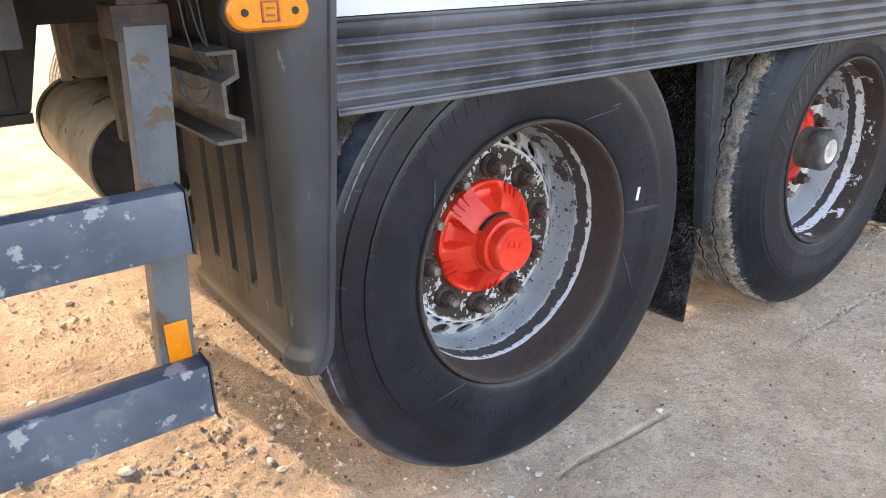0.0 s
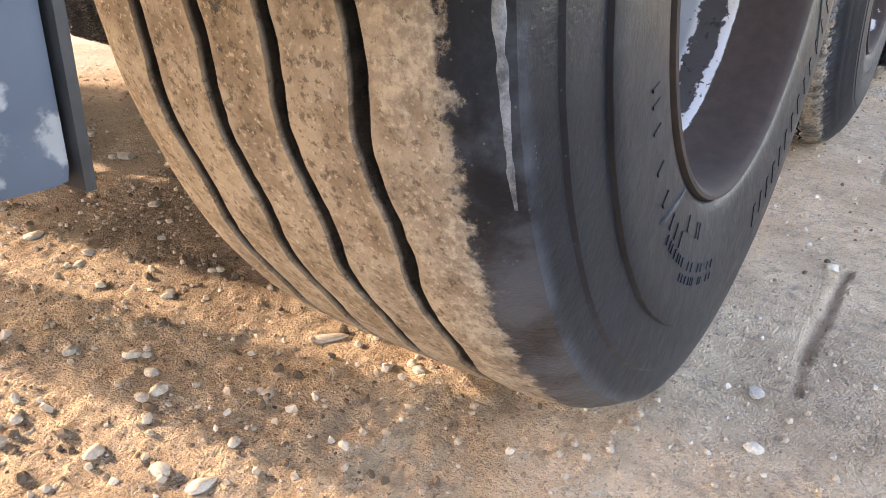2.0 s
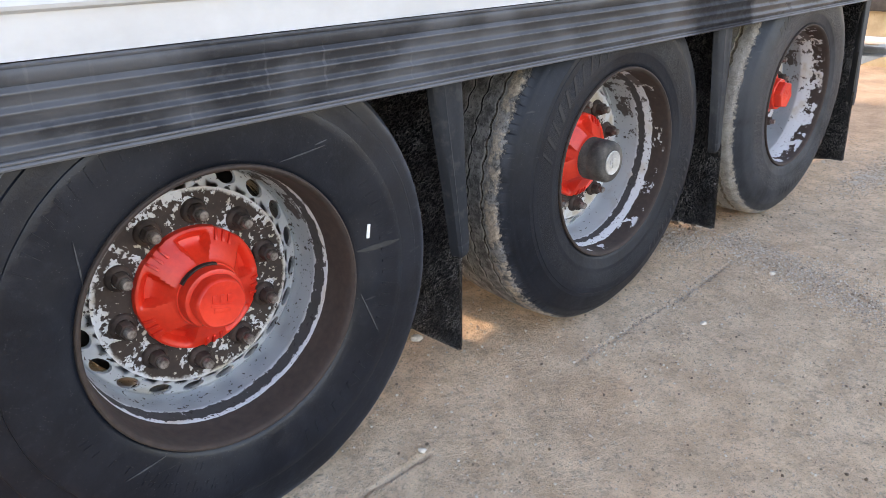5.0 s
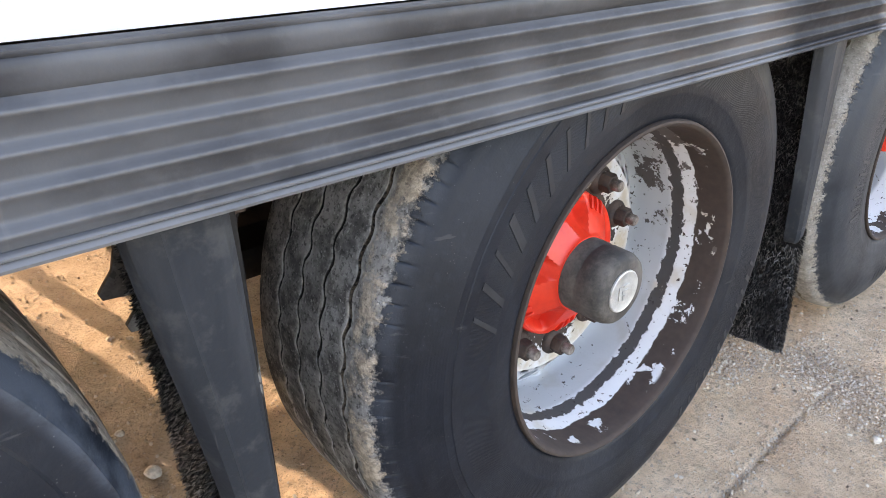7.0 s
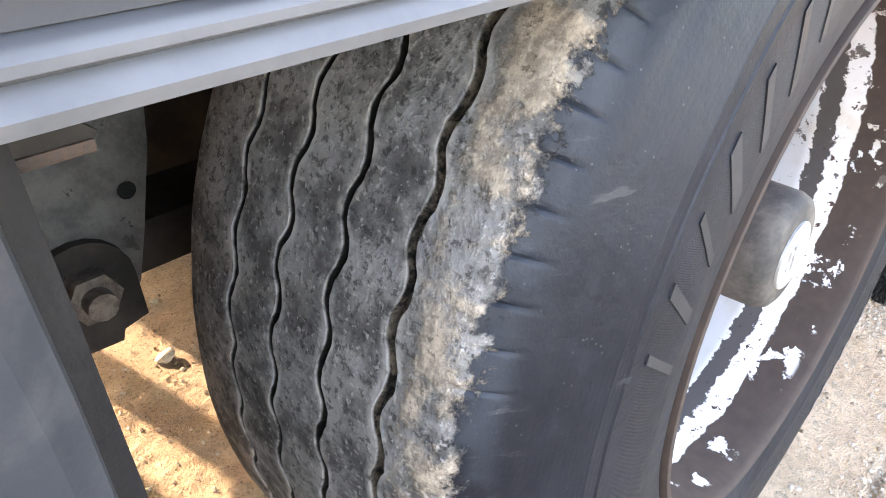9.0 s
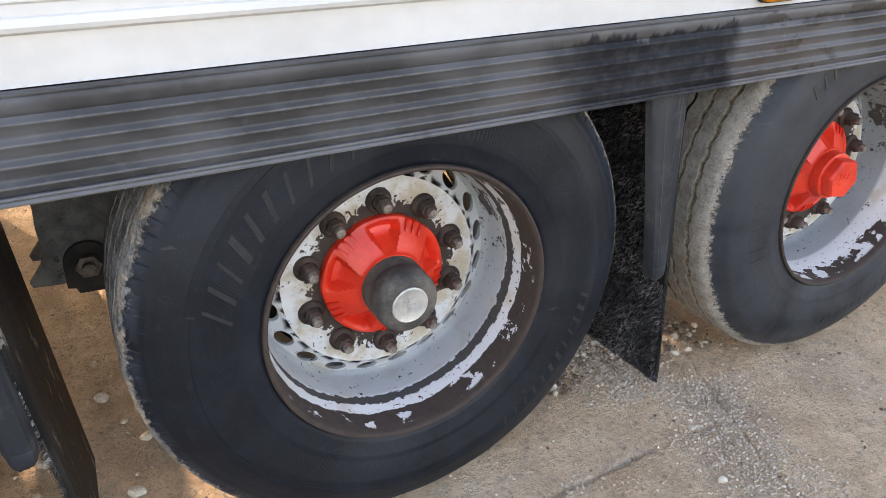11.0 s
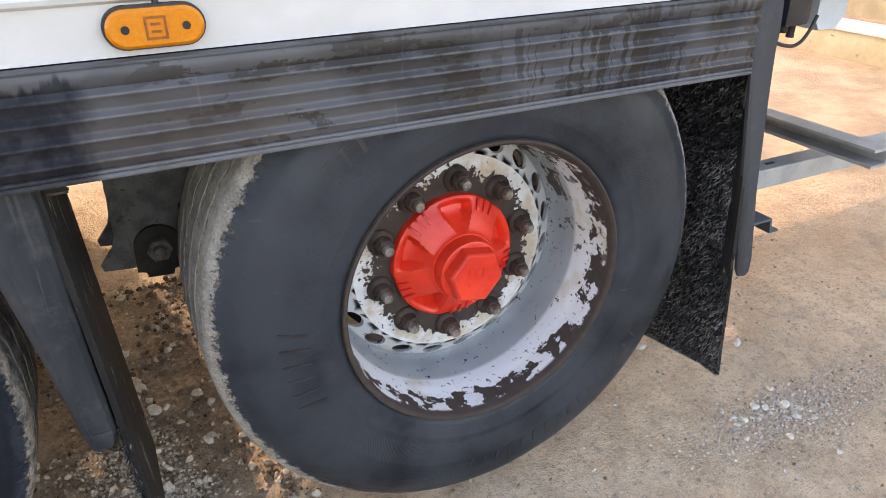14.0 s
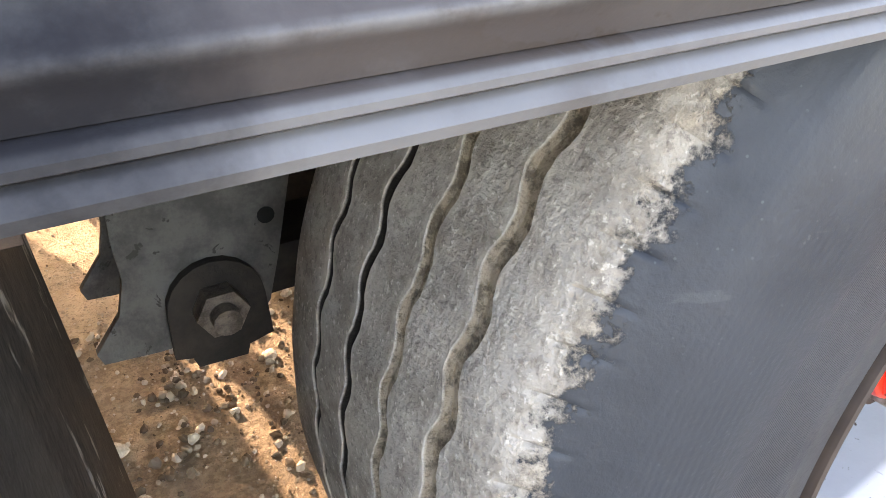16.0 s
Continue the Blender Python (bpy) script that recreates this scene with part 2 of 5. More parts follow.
def scuffed_rail(name):
    """Blue-grey paint scraped to pale metal in clusters of small patches."""
    k = M(name, metal=0.1)
    big, fine = k.noise(6, 5), k.noise(70, 5)
    c = k.mix(k.step(big, 0.35, 0.65), (0.048, 0.070, 0.102), (0.092, 0.116, 0.150))
    c = k.mix(k.math("MULTIPLY", k.step(k.noise(18, 6, 0.6), 0.56, 0.70), 0.5), c, (0.17, 0.185, 0.20))
    patch = k.math("ADD", k.math("MULTIPLY", k.noise(7, 2, 0.5), 0.45), k.math("MULTIPLY", k.noise(26, 6, 0.6), 0.55))
    bare = k.step(patch, 0.542, 0.570)
    c = k.mix(k.math("MULTIPLY", bare, k.mixf(fine, 0.5, 1.0)), c, (0.33, 0.335, 0.33))
    k.color(c)
    k.rough(k.mixf(bare, k.mixf(fine, 0.40, 0.58), 0.72))
    k.bump(k.math("ADD", k.math("MULTIPLY", bare, -0.5), k.math("MULTIPLY", fine, 0.5)), 0.4, 0.0015)
    return k.m


def front_guard(name):
    """Grey plastic that turns dusty brown round the corner to the ribbed face, with scratches low down."""
    k = M(name)
    x, y, z = k.xyz()
    big, fine = k.noise(6, 5), k.noise(70, 5)
    grey = k.mix(k.step(big, 0.35, 0.65), (0.020, 0.023, 0.029), (0.038, 0.041, 0.049))
    brown = k.mix(k.step(k.noise(5, 5, stretch=(1, 1, 0.4)), 0.35, 0.65), (0.024, 0.0205, 0.016), (0.054, 0.045, 0.034))
    dust = k.step(k.math("ADD", x, k.math("MULTIPLY", k.math("SUBTRACT", fine, 0.5), 0.02)), -0.534, -0.560)
    c = k.mix(dust, grey, brown)
    low = k.math("MULTIPLY", k.step(z, 0.60, 0.57), k.math("MULTIPLY", k.step(z, 0.50, 0.515), k.step(y, 0.03, 0.08)))
    scratch = k.math("MULTIPLY", k.step(k.noise(60, 3, 0.5, stretch=(1, 1.3, 0.16)), 0.555, 0.585), low)
    c = k.mix(scratch, c, (0.012, 0.010, 0.009))
    c = k.mix(k.math("MULTIPLY", k.step(k.noise(40, 4, 0.6, stretch=(1, 1, 0.3)), 0.68, 0.71), 0.5), c, (0.16, 0.15, 0.13))
    dx, dz = k.math("MULTIPLY", k.math("ADD", x, 0.486), 1.7), k.math("SUBTRACT", z, 0.952)
    oval = k.math("SQRT", k.math("ADD", k.math("MULTIPLY", dx, dx), k.math("MULTIPLY", dz, dz)))
    c = k.mix(k.math("MULTIPLY", k.step(oval, 0.050, 0.042), 0.55), c, (0.016, 0.017, 0.019))
    crest = k.math("MULTIPLY", k.math("MULTIPLY", k.step(z, 0.482, 0.490), k.step(z, 0.508, 0.498)), dust)
    c = k.mix(k.math("MULTIPLY", crest, 0.5), c, (0.16, 0.135, 0.10))
    k.color(c)
    k.rough(k.mixf(dust, k.mixf(fine, 0.42, 0.58), 0.8))
    k.bump(k.math("ADD", fine, k.math("MULTIPLY", scratch, -1.0)), 0.25, 0.002)
    return k.m


def guard_plastic(name):
    """Matt grey plastic with upright dust runs, rub marks and fine scratches."""
    k = M(name)
    run, mid, fine = k.noise(9, 5, 0.6, stretch=(1, 1, 0.22)), k.noise(24, 6, 0.65), k.noise(150, 4)
    c = k.mix(k.step(run, 0.35, 0.66), (0.020, 0.023, 0.028), (0.050, 0.053, 0.058))
    c = k.mix(k.math("MULTIPLY", k.step(mid, 0.50, 0.68), 0.40), c, (0.078, 0.078, 0.076))
    scr = k.step(k.noise(55, 3, 0.5, stretch=(1.2, 1, 0.10)), 0.66, 0.70)
    c = k.mix(k.math("MULTIPLY", scr, 0.3), c, (0.09, 0.09, 0.088))
    k.color(c)
    k.rough(k.mixf(mid, 0.48, 0.72))
    k.b.inputs["Specular IOR Level"].default_value = 0.16
    k.bump(k.math("ADD", k.math("MULTIPLY", mid, 0.5), fine), 0.3, 0.0016)
    return k.m


def bristle_black(name):
    """Black plastic bristles; glints are painted as pale colour on some of them."""
    k = M(name, rough=0.34)
    geo = k.t.nodes.new("ShaderNodeNewGeometry").outputs["Random Per Island"]
    k.color(k.mix(k.step(geo, 0.50, 0.98), (0.005, 0.005, 0.006), k.mix(k.step(k.noise(9, 4), 0.35, 0.65), (0.10, 0.10, 0.105), (0.42, 0.41, 0.40))))
    k.b.inputs["Specular IOR Level"].default_value = 0.6
    return k.m


def soil(name):
    """Trodden sand with grit; greyer, harder ground where the lane runs."""
    k = M(name)
    x, y, z = k.xyz()
    big, mid, fine, grit = k.noise(1.6, 5), k.noise(9, 6, 0.6), k.noise(70, 5, 0.65), k.noise(330, 3)
    lane = k.step(k.math("ADD", k.math("ADD", k.math("MULTIPLY", y, -1.0), k.math("MULTIPLY", x, 0.45)), k.math("MULTIPLY", k.math("SUBTRACT", mid, 0.5), 0.9)), -0.50, 0.20)
    sand = k.mix(k.step(mid, 0.3, 0.7), (0.50, 0.37, 0.245), (0.66, 0.52, 0.375))
    hard = k.mix(k.step(k.math("ADD", k.math("MULTIPLY", mid, 0.6), k.math("MULTIPLY", k.noise(48, 6, 0.7), 0.4)), 0.36, 0.64), (0.61, 0.432, 0.282), (0.86, 0.655, 0.460))
    c = k.mix(lane, sand, hard)
    c = k.mix(k.math("MULTIPLY", k.step(big, 0.50, 0.68), 0.25), c, (0.34, 0.25, 0.175))
    c = k.mix(k.math("MULTIPLY", k.step(k.noise(34, 7, 0.7), 0.53, 0.63), 0.42), c, (0.27, 0.20, 0.145))
    c = k.mix(k.math("MULTIPLY", k.step(fine, 0.55, 0.70), 0.38), c, (0.21, 0.155, 0.115))
    c = k.mix(k.math("MULTIPLY", k.step(grit, 0.57, 0.68), 0.7), c, (0.64, 0.53, 0.41))
    c = k.mix(k.math("MULTIPLY", k.step(k.noise(170, 4, 0.7), 0.575, 0.625), k.mixf(lane, 0.75, 0.40)), c, (0.12, 0.088, 0.066))
    c = k.mix(k.math("MULTIPLY", k.step(k.noise(125, 4, 0.7, stretch=(1.1, 0.9, 1)), 0.635, 0.67), 0.8), c, (0.66, 0.60, 0.50))
    c = k.mix(k.math("MULTIPLY", k.step(k.noise(82, 4, 0.72), 0.60, 0.65), 0.55), c, (0.17, 0.13, 0.10))
    c = k.mix(k.math("MULTIPLY", k.step(k.noise(58, 4, 0.7), 0.64, 0.67), 0.5), c, (0.74, 0.66, 0.55))
    # colour darkened on the outer ground to tone down its sunlight
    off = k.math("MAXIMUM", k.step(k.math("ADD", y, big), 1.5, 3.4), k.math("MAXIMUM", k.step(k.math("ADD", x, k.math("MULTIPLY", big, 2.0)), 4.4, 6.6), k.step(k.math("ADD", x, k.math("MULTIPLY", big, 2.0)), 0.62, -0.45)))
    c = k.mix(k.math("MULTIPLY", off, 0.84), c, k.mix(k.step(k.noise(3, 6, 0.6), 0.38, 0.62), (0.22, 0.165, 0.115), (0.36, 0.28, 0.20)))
    # painted shade on churned soil between the last two axles and behind the first wheel
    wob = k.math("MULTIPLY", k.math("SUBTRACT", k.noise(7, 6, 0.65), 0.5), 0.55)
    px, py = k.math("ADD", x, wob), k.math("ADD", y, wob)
    soil_shade = k.math("MULTIPLY", k.math("MULTIPLY", k.step(px, 1.62, 1.80), k.step(px, 2.55, 2.35)), k.math("MULTIPLY", k.step(py, 0.10, 0.26), k.step(py, 1.35, 1.15)))
    soil_shade = k.math("MAXIMUM", soil_shade, k.math("MULTIPLY", k.math("MULTIPLY", k.step(px, -0.36, -0.20), k.step(px, 0.5, 0.4)), k.math("MULTIPLY", k.step(py, 0.36, 0.50), k.step(py, 1.2, 1.0))))
    c = k.mix(k.math("MULTIPLY", soil_shade, k.mixf(k.step(fine, 0.40, 0.62), 0.75, 0.45)), c, (0.215, 0.155, 0.107))
    k.color(c)
    k.rough(k.mixf(lane, 0.95, 0.88))
    k.bump(k.math("ADD", k.math("MULTIPLY", mid, 0.6), k.math("ADD", k.math("MULTIPLY", fine, 1.0), k.math("MULTIPLY", grit, 0.7))), 1.0, 0.014)
    return k.m


def skirt_plastic(name):
    """Grey-black ribbed skirt: crest and bead highlights painted pale, soft smudges, a grimy stretch with peaked drips,
    brown wash marks.
    """
    k = M(name)
    x, y, z = k.xyz()
    fine, mid = k.noise(160, 4), k.noise(40, 6, 0.65)
    smudge = k.noise(5.0, 4, 0.5, stretch=(1.0, 0.2, 1.5))
    broad = k.noise(1.3, 3, stretch=(1, 1, 0.3))
    c = k.mix(k.step(smudge, 0.38, 0.62), (0.021, 0.023, 0.028), (0.084, 0.088, 0.096))
    c = k.mix(k.math("MULTIPLY", k.step(broad, 0.40, 0.62), 0.35), c, (0.078, 0.074, 0.070))
    c = k.mix(k.math("MULTIPLY", k.step(mid, 0.52, 0.70), 0.30), c, (0.105, 0.105, 0.108))
    crest = k.math("MULTIPLY", k.step(y, -0.0815, -0.0832), k.step(mid, 0.30, 0.55))
    # brown wash marks with ragged lower edges, and combs of dark runs
    wx = k.math("ADD", k.noise(9, 6, 0.62, stretch=(0.9, 0.2, 2.4)), k.math("MULTIPLY", k.math("SUBTRACT", k.noise(60, 5, 0.6, stretch=(1, 0.2, 0.5)), 0.5), 0.20))
    wash = k.math("MULTIPLY", k.step(x, 2.02, 2.12), k.step(wx, 0.545, 0.575))
    comb = k.math("MULTIPLY", k.step(k.noise(70, 3, 0.5, stretch=(1.2, 0.2, 0.08)), 0.50, 0.55), k.math("MULTIPLY", k.step(k.noise(11, 4, 0.6, stretch=(1, 0.2, 1.2)), 0.46, 0.52), k.step(x, 2.45, 2.75)))
    stain = k.math("MAXIMUM", k.math("MULTIPLY", wash, 0.70), k.math("MULTIPLY", comb, 0.85))
    c = k.mix(stain, c, k.mix(mid, (0.020, 0.0165, 0.014), (0.042, 0.034, 0.028)))
    tan = k.math("MULTIPLY", k.step(k.noise(2.6, 5, stretch=(1, 1, 1.6)), 0.50, 0.62), k.step(x, 0.9, 1.6))
    c = k.mix(k.math("MULTIPLY", tan, 0.28), c, (0.100, 0.070, 0.055))
    drip = k.noise(30, 4, 0.5, stretch=(1.6, 0.2, 0.12))
    c = k.mix(k.math("MULTIPLY", k.step(drip, 0.68, 0.73), 0.30), c, (0.15, 0.15, 0.15))
    # a grimy stretch that ends in peaked drips
    peaks = k.math("ADD", z, k.math("MULTIPLY", k.math("SUBTRACT", k.noise(30, 4, 0.55, stretch=(1, 0.2, 0.12)), 0.5), 0.10))
    side = k.math("ADD", x, k.math("MULTIPLY", k.math("SUBTRACT", k.noise(26, 5, 0.6, stretch=(1, 0.2, 0.8)), 0.5), 0.07))
    grime = k.math("MULTIPLY", k.math("MULTIPLY", k.step(side, 1.52, 1.66), k.step(side, 2.035, 1.990)), k.step(peaks, 1.004, 0.992))
    c = k.mix(k.math("MULTIPLY", grime, 0.78), c, k.mix(k.step(mid, 0.4, 0.65), (0.007, 0.009, 0.013), (0.024, 0.027, 0.032)))
    # highlights on the crests and lower beads, put in as paler grey
    c = k.mix(k.math("MULTIPLY", crest, k.mixf(grime, 0.55, 0.10)), c, (0.130, 0.132, 0.136))
    bead = k.math("MULTIPLY", k.step(z, 0.8865, 0.8850), k.step(k.noise(6, 4), 0.30, 0.50))
    c = k.mix(k.math("MULTIPLY", bead, k.mixf(grime, 0.7, 0.08)), c, (0.150, 0.152, 0.158))
    k.color(c)
    k.rough(k.mixf(k.math("MAXIMUM", stain, grime), k.mixf(mid, 0.34, 0.52), 0.46))
    k.put(k.b.inputs["Specular IOR Level"], k.mixf(grime, k.mixf(stain, 0.30, 0.15), 0.05))
    k.bump(k.math("ADD", fine, k.math("MULTIPLY", mid, 0.5)), 0.2, 0.001)
    return k.m


MAT = {
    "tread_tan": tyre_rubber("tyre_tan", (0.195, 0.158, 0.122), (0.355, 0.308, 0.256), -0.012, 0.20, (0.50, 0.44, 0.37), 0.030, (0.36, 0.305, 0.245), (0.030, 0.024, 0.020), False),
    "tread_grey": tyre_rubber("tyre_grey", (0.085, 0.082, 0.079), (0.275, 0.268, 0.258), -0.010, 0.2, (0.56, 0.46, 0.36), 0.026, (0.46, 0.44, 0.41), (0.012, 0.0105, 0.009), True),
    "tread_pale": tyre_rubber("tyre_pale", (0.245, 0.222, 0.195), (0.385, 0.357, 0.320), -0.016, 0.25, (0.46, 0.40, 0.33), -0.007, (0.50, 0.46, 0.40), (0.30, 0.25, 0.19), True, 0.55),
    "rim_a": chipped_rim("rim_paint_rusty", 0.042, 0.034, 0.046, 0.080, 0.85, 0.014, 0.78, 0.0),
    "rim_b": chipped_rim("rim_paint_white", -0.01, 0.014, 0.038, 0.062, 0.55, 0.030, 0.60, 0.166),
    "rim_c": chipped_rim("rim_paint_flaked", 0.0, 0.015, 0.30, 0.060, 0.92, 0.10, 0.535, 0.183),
    "red": noisy("red_paint", (0.60, 0.022, 0.009), (0.80, 0.045, 0.018), 9, (0.30, 0.46), 0, 0.3, (0.28, 0.03, 0.02), 0.67),
    "rust": noisy("rusty_steel", (0.022, 0.015, 0.013), (0.078, 0.050, 0.038), 30, (0.6, 0.9), 0.1, 0.6),
    "stud": noisy("stud_steel", (0.10, 0.08, 0.065), (0.34, 0.30, 0.27), 60, (0.4, 0.7), 0.6, 0.4),
    "black_plastic": noisy("black_plastic", (0.016, 0.017, 0.019), (0.035, 0.035, 0.036), 14, (0.45, 0.65)),
    "cap_rubber": noisy("dusty_cap_rubber", (0.035, 0.032, 0.03), (0.12, 0.105, 0.09), 22, (0.6, 0.85)),
    "alu": noisy("dull_aluminium", (0.42, 0.42, 0.41), (0.60, 0.60, 0.58), 40, (0.35, 0.55), 0.6, 0.2),
    "guard_grey": guard_plastic("mudguard_grey_plastic"),
    "front_guard": front_guard("mudguard_plastic_part_dusty"),
    "rail": scuffed_rail("blue_grey_rail_scuffed"),
    "post": noisy("grey_painted_steel", (0.060, 0.074, 0.090), (0.115, 0.128, 0.140), 8, (0.5, 0.7), 0.2, 0.25, (0.10, 0.070, 0.045), 0.60, (1, 1, 0.35)),
    "white": noisy("white_panel", (0.52, 0.52, 0.51), (0.60, 0.60, 0.59), 3, (0.3, 0.42), 0, 0.06, (0.55, 0.53, 0.49), 0.70, (1, 1, 3)),
    "tape": noisy("reflective_tape", (0.42, 0.47, 0.46), (0.54, 0.58, 0.56), 30, (0.3, 0.45), 0.1, 0.1, None, 0.7, (0.3, 1, 6)),
    "white_mark": noisy("white_print", (0.72, 0.73, 0.72), (0.8, 0.8, 0.8), 20),
    "skirt": skirt_plastic("ribbed_skirt"),
    "chassis": noisy("dusty_chassis_paint", (0.030, 0.027, 0.024), (0.075, 0.067, 0.057), 9, (0.7, 0.9), 0, 0.4, (0.05, 0.045, 0.04), 0.62),
    "dark_steel": noisy("dark_dirty_steel", (0.014, 0.012, 0.011), (0.046, 0.038, 0.031), 14, (0.7, 0.9), 0.2, 0.5),
    "tank": noisy("dusty_tank_paint", (0.30, 0.25, 0.18), (0.46, 0.40, 0.30), 7, (0.55, 0.8), 0, 0.3, (0.10, 0.085, 0.06), 0.64),
    "galv": noisy("galvanised_steel", (0.24, 0.22, 0.19), (0.40, 0.37, 0.32), 16, (0.4, 0.6), 0.5, 0.3, (0.12, 0.09, 0.06), 0.66),
    "soil": soil("trodden_sand"),
    "stone": noisy("pebble", (0.42, 0.37, 0.305), (0.64, 0.575, 0.49), 3, (0.7, 0.95), 0, 0.02),
    "wallpaint": noisy("weathered_beige_concrete", (0.34, 0.285, 0.19), (0.44, 0.38, 0.27), 5, (0.7, 0.9), 0, 0.3, (0.20, 0.15, 0.10), 0.66),
}


MAT["galv_pale"] = noisy("pale_galvanised", (0.30, 0.31, 0.31), (0.42, 0.43, 0.42), 10, (0.4, 0.6), 0.3, 0.2)
def grit(name, dark=(0.22, 0.165, 0.12), share=0.14):
    """Loose grit, each grain its own tone from dark brown to pale grey."""
    k = M(name, rough=0.9)
    geo = k.t.nodes.new("ShaderNodeNewGeometry").outputs["Random Per Island"]
    c = k.mix(k.step(geo, share - 0.1, share + 0.1), dark, (0.44, 0.36, 0.28))
    k.color(k.mix(k.step(geo, 0.60, 0.9), c, (0.60, 0.53, 0.45)))
    return k.m


MAT["clod"] = grit("soil_clod", (0.125, 0.090, 0.062), 0.55)
MAT["grit"] = grit("loose_grit")
def streaked(name):
    """Worn black rubber with upright scrapes and pale dried splashes."""
    k = M(name)
    run, fine = k.noise(30, 5, 0.6, stretch=(1, 1.4, 0.12)), k.noise(120, 4)
    c = k.mix(k.step(run, 0.35, 0.65), (0.006, 0.006, 0.007), (0.020, 0.019, 0.018))
    splash = k.math("MULTIPLY", k.step(k.noise(26, 5, 0.6, stretch=(1, 1, 0.35)), 0.60, 0.64), k.step(fine, 0.35, 0.5))
    k.color(k.mix(k.math("MULTIPLY", splash, 0.8), c, (0.24, 0.23, 0.21)))
    k.rough(k.mixf(fine, 0.55, 0.8))
    k.b.inputs["Specular IOR Level"].default_value = 0.3
    k.bump(k.math("ADD", run, fine), 0.4, 0.003)
    return k.m


MAT["flap_back"] = streaked("worn_flap_rubber")
MAT["galv_dirty"] = noisy("dirty_galvanised", (0.050, 0.046, 0.041), (0.125, 0.115, 0.102), 18, (0.5, 0.7), 0.3, 0.4, (0.07, 0.05, 0.035), 0.62)
MAT["dusty_brown"] = noisy("dusty_brown_steel", (0.055, 0.044, 0.034), (0.14, 0.115, 0.085), 16, (0.7, 0.9), 0.1, 0.5, (0.10, 0.055, 0.035), 0.62)
MAT["rub"] = noisy("rubbed_rubber", (0.055, 0.062, 0.075), (0.23, 0.25, 0.275), 70, (0.5, 0.7), 0, 0.4)
MAT["scuff"] = noisy("scraped_rubber", (0.030, 0.032, 0.035), (0.085, 0.088, 0.092), 60, (0.6, 0.8))
MAT["hanger"] = noisy("speckled_dusty_steel", (0.066, 0.066, 0.063), (0.140, 0.137, 0.128), 26, (0.65, 0.85), 0.1, 0.5, (0.050, 0.047, 0.043), 0.62)
MAT["plug"] = noisy("matt_black_hole", (0.004, 0.004, 0.004), (0.008, 0.008, 0.008), 40, (0.9, 1.0))
MAT["flap"] = bristle_black("bristle_plastic")
MAT["yellow"] = noisy("yellow_plate", (0.75, 0.48, 0.02), (0.85, 0.58, 0.04), 20)
MAT["blue"] = noisy("blue_plastic", (0.03, 0.13, 0.42), (0.05, 0.18, 0.55), 20)
MAT["pale_blue"] = noisy("pale_blue_plastic", (0.48, 0.54, 0.60), (0.56, 0.62, 0.68), 8)


def amber(name, strength=0.0):
    k = M(name, (0.95, 0.36, 0.01), 0.18)
    k.color(k.mix(k.noise(220, 3), (0.55, 0.150, 0.001), (0.76, 0.26, 0.003)))
    k.bump(k.noise(500, 2), 0.12, 0.001)
    k.b.inputs["Coat Weight"].default_value = 0.3
    k.b.inputs["Subsurface Weight"].default_value = 0.25
    k.b.inputs["Subsurface Radius"].default_value = (0.01, 0.005, 0.001)
    return k.m


MAT["letter"] = noisy("smooth_moulded_rubber", (0.009, 0.011, 0.015), (0.021, 0.024, 0.029), 30, (0.34, 0.5), 0, 0.15)
MAT["bolt"] = noisy("worn_bolt_steel", (0.06, 0.047, 0.038), (0.20, 0.165, 0.135), 60, (0.5, 0.75), 0.3, 0.5)
MAT["amber"] = amber("amber_lens")
MAT["orange"] = noisy("orange_reflector", (0.70, 0.19, 0.002), (0.78, 0.24, 0.004), 30, (0.3, 0.4), 0, 0.1)


# ---------------------------------------------------------------- mesh helpers
def part(name, bm, material, parent=None, label="", smooth=True, angle=40):
    bmesh.ops.recalc_face_normals(bm, faces=bm.faces)
    me = bpy.data.meshes.new(name)
    bm.to_mesh(me)
    bm.free()
    me.materials.append(MAT[material] if isinstance(material, str) else material)
    if smooth:
        me.shade_smooth()
        me.set_sharp_from_angle(angle=radians(angle))
    ob = new(name, me)
    if parent:
        ob.parent = parent
    if label:
        tagged(ob, label)
    return ob


def again(ob, m, parent=None):
    """The same part once more, on the same mesh."""
    o = new(ob.name.split(".")[0], ob.data)
    o.parent = parent or ob.parent
    o.matrix_basis = m
    return o


def box(bm, x0, x1, y0, y1, z0, z1, bevel=0.0, m=None):
    vs = [bm.verts.new((x, y, z)) for x in (x0, x1) for y in (y0, y1) for z in (z0, z1)]
    fs = [bm.faces.new([vs[i] for i in f]) for f in ((0, 1, 3, 2), (4, 6, 7, 5), (0, 4, 5, 1), (2, 3, 7, 6), (0, 2, 6, 4), (1, 5, 7, 3))]
    if bevel:
        es = list({e for f in fs for e in f.edges})
        r = bmesh.ops.bevel(bm, geom=es, offset=bevel, segments=2, affect="EDGES", profile=0.6)
        vs = list({v for f in r["faces"] for v in f.verts} | {v for v in vs if v.is_valid})
    if m is not None:
        bmesh.ops.transform(bm, matrix=m, verts=vs)
    return bm


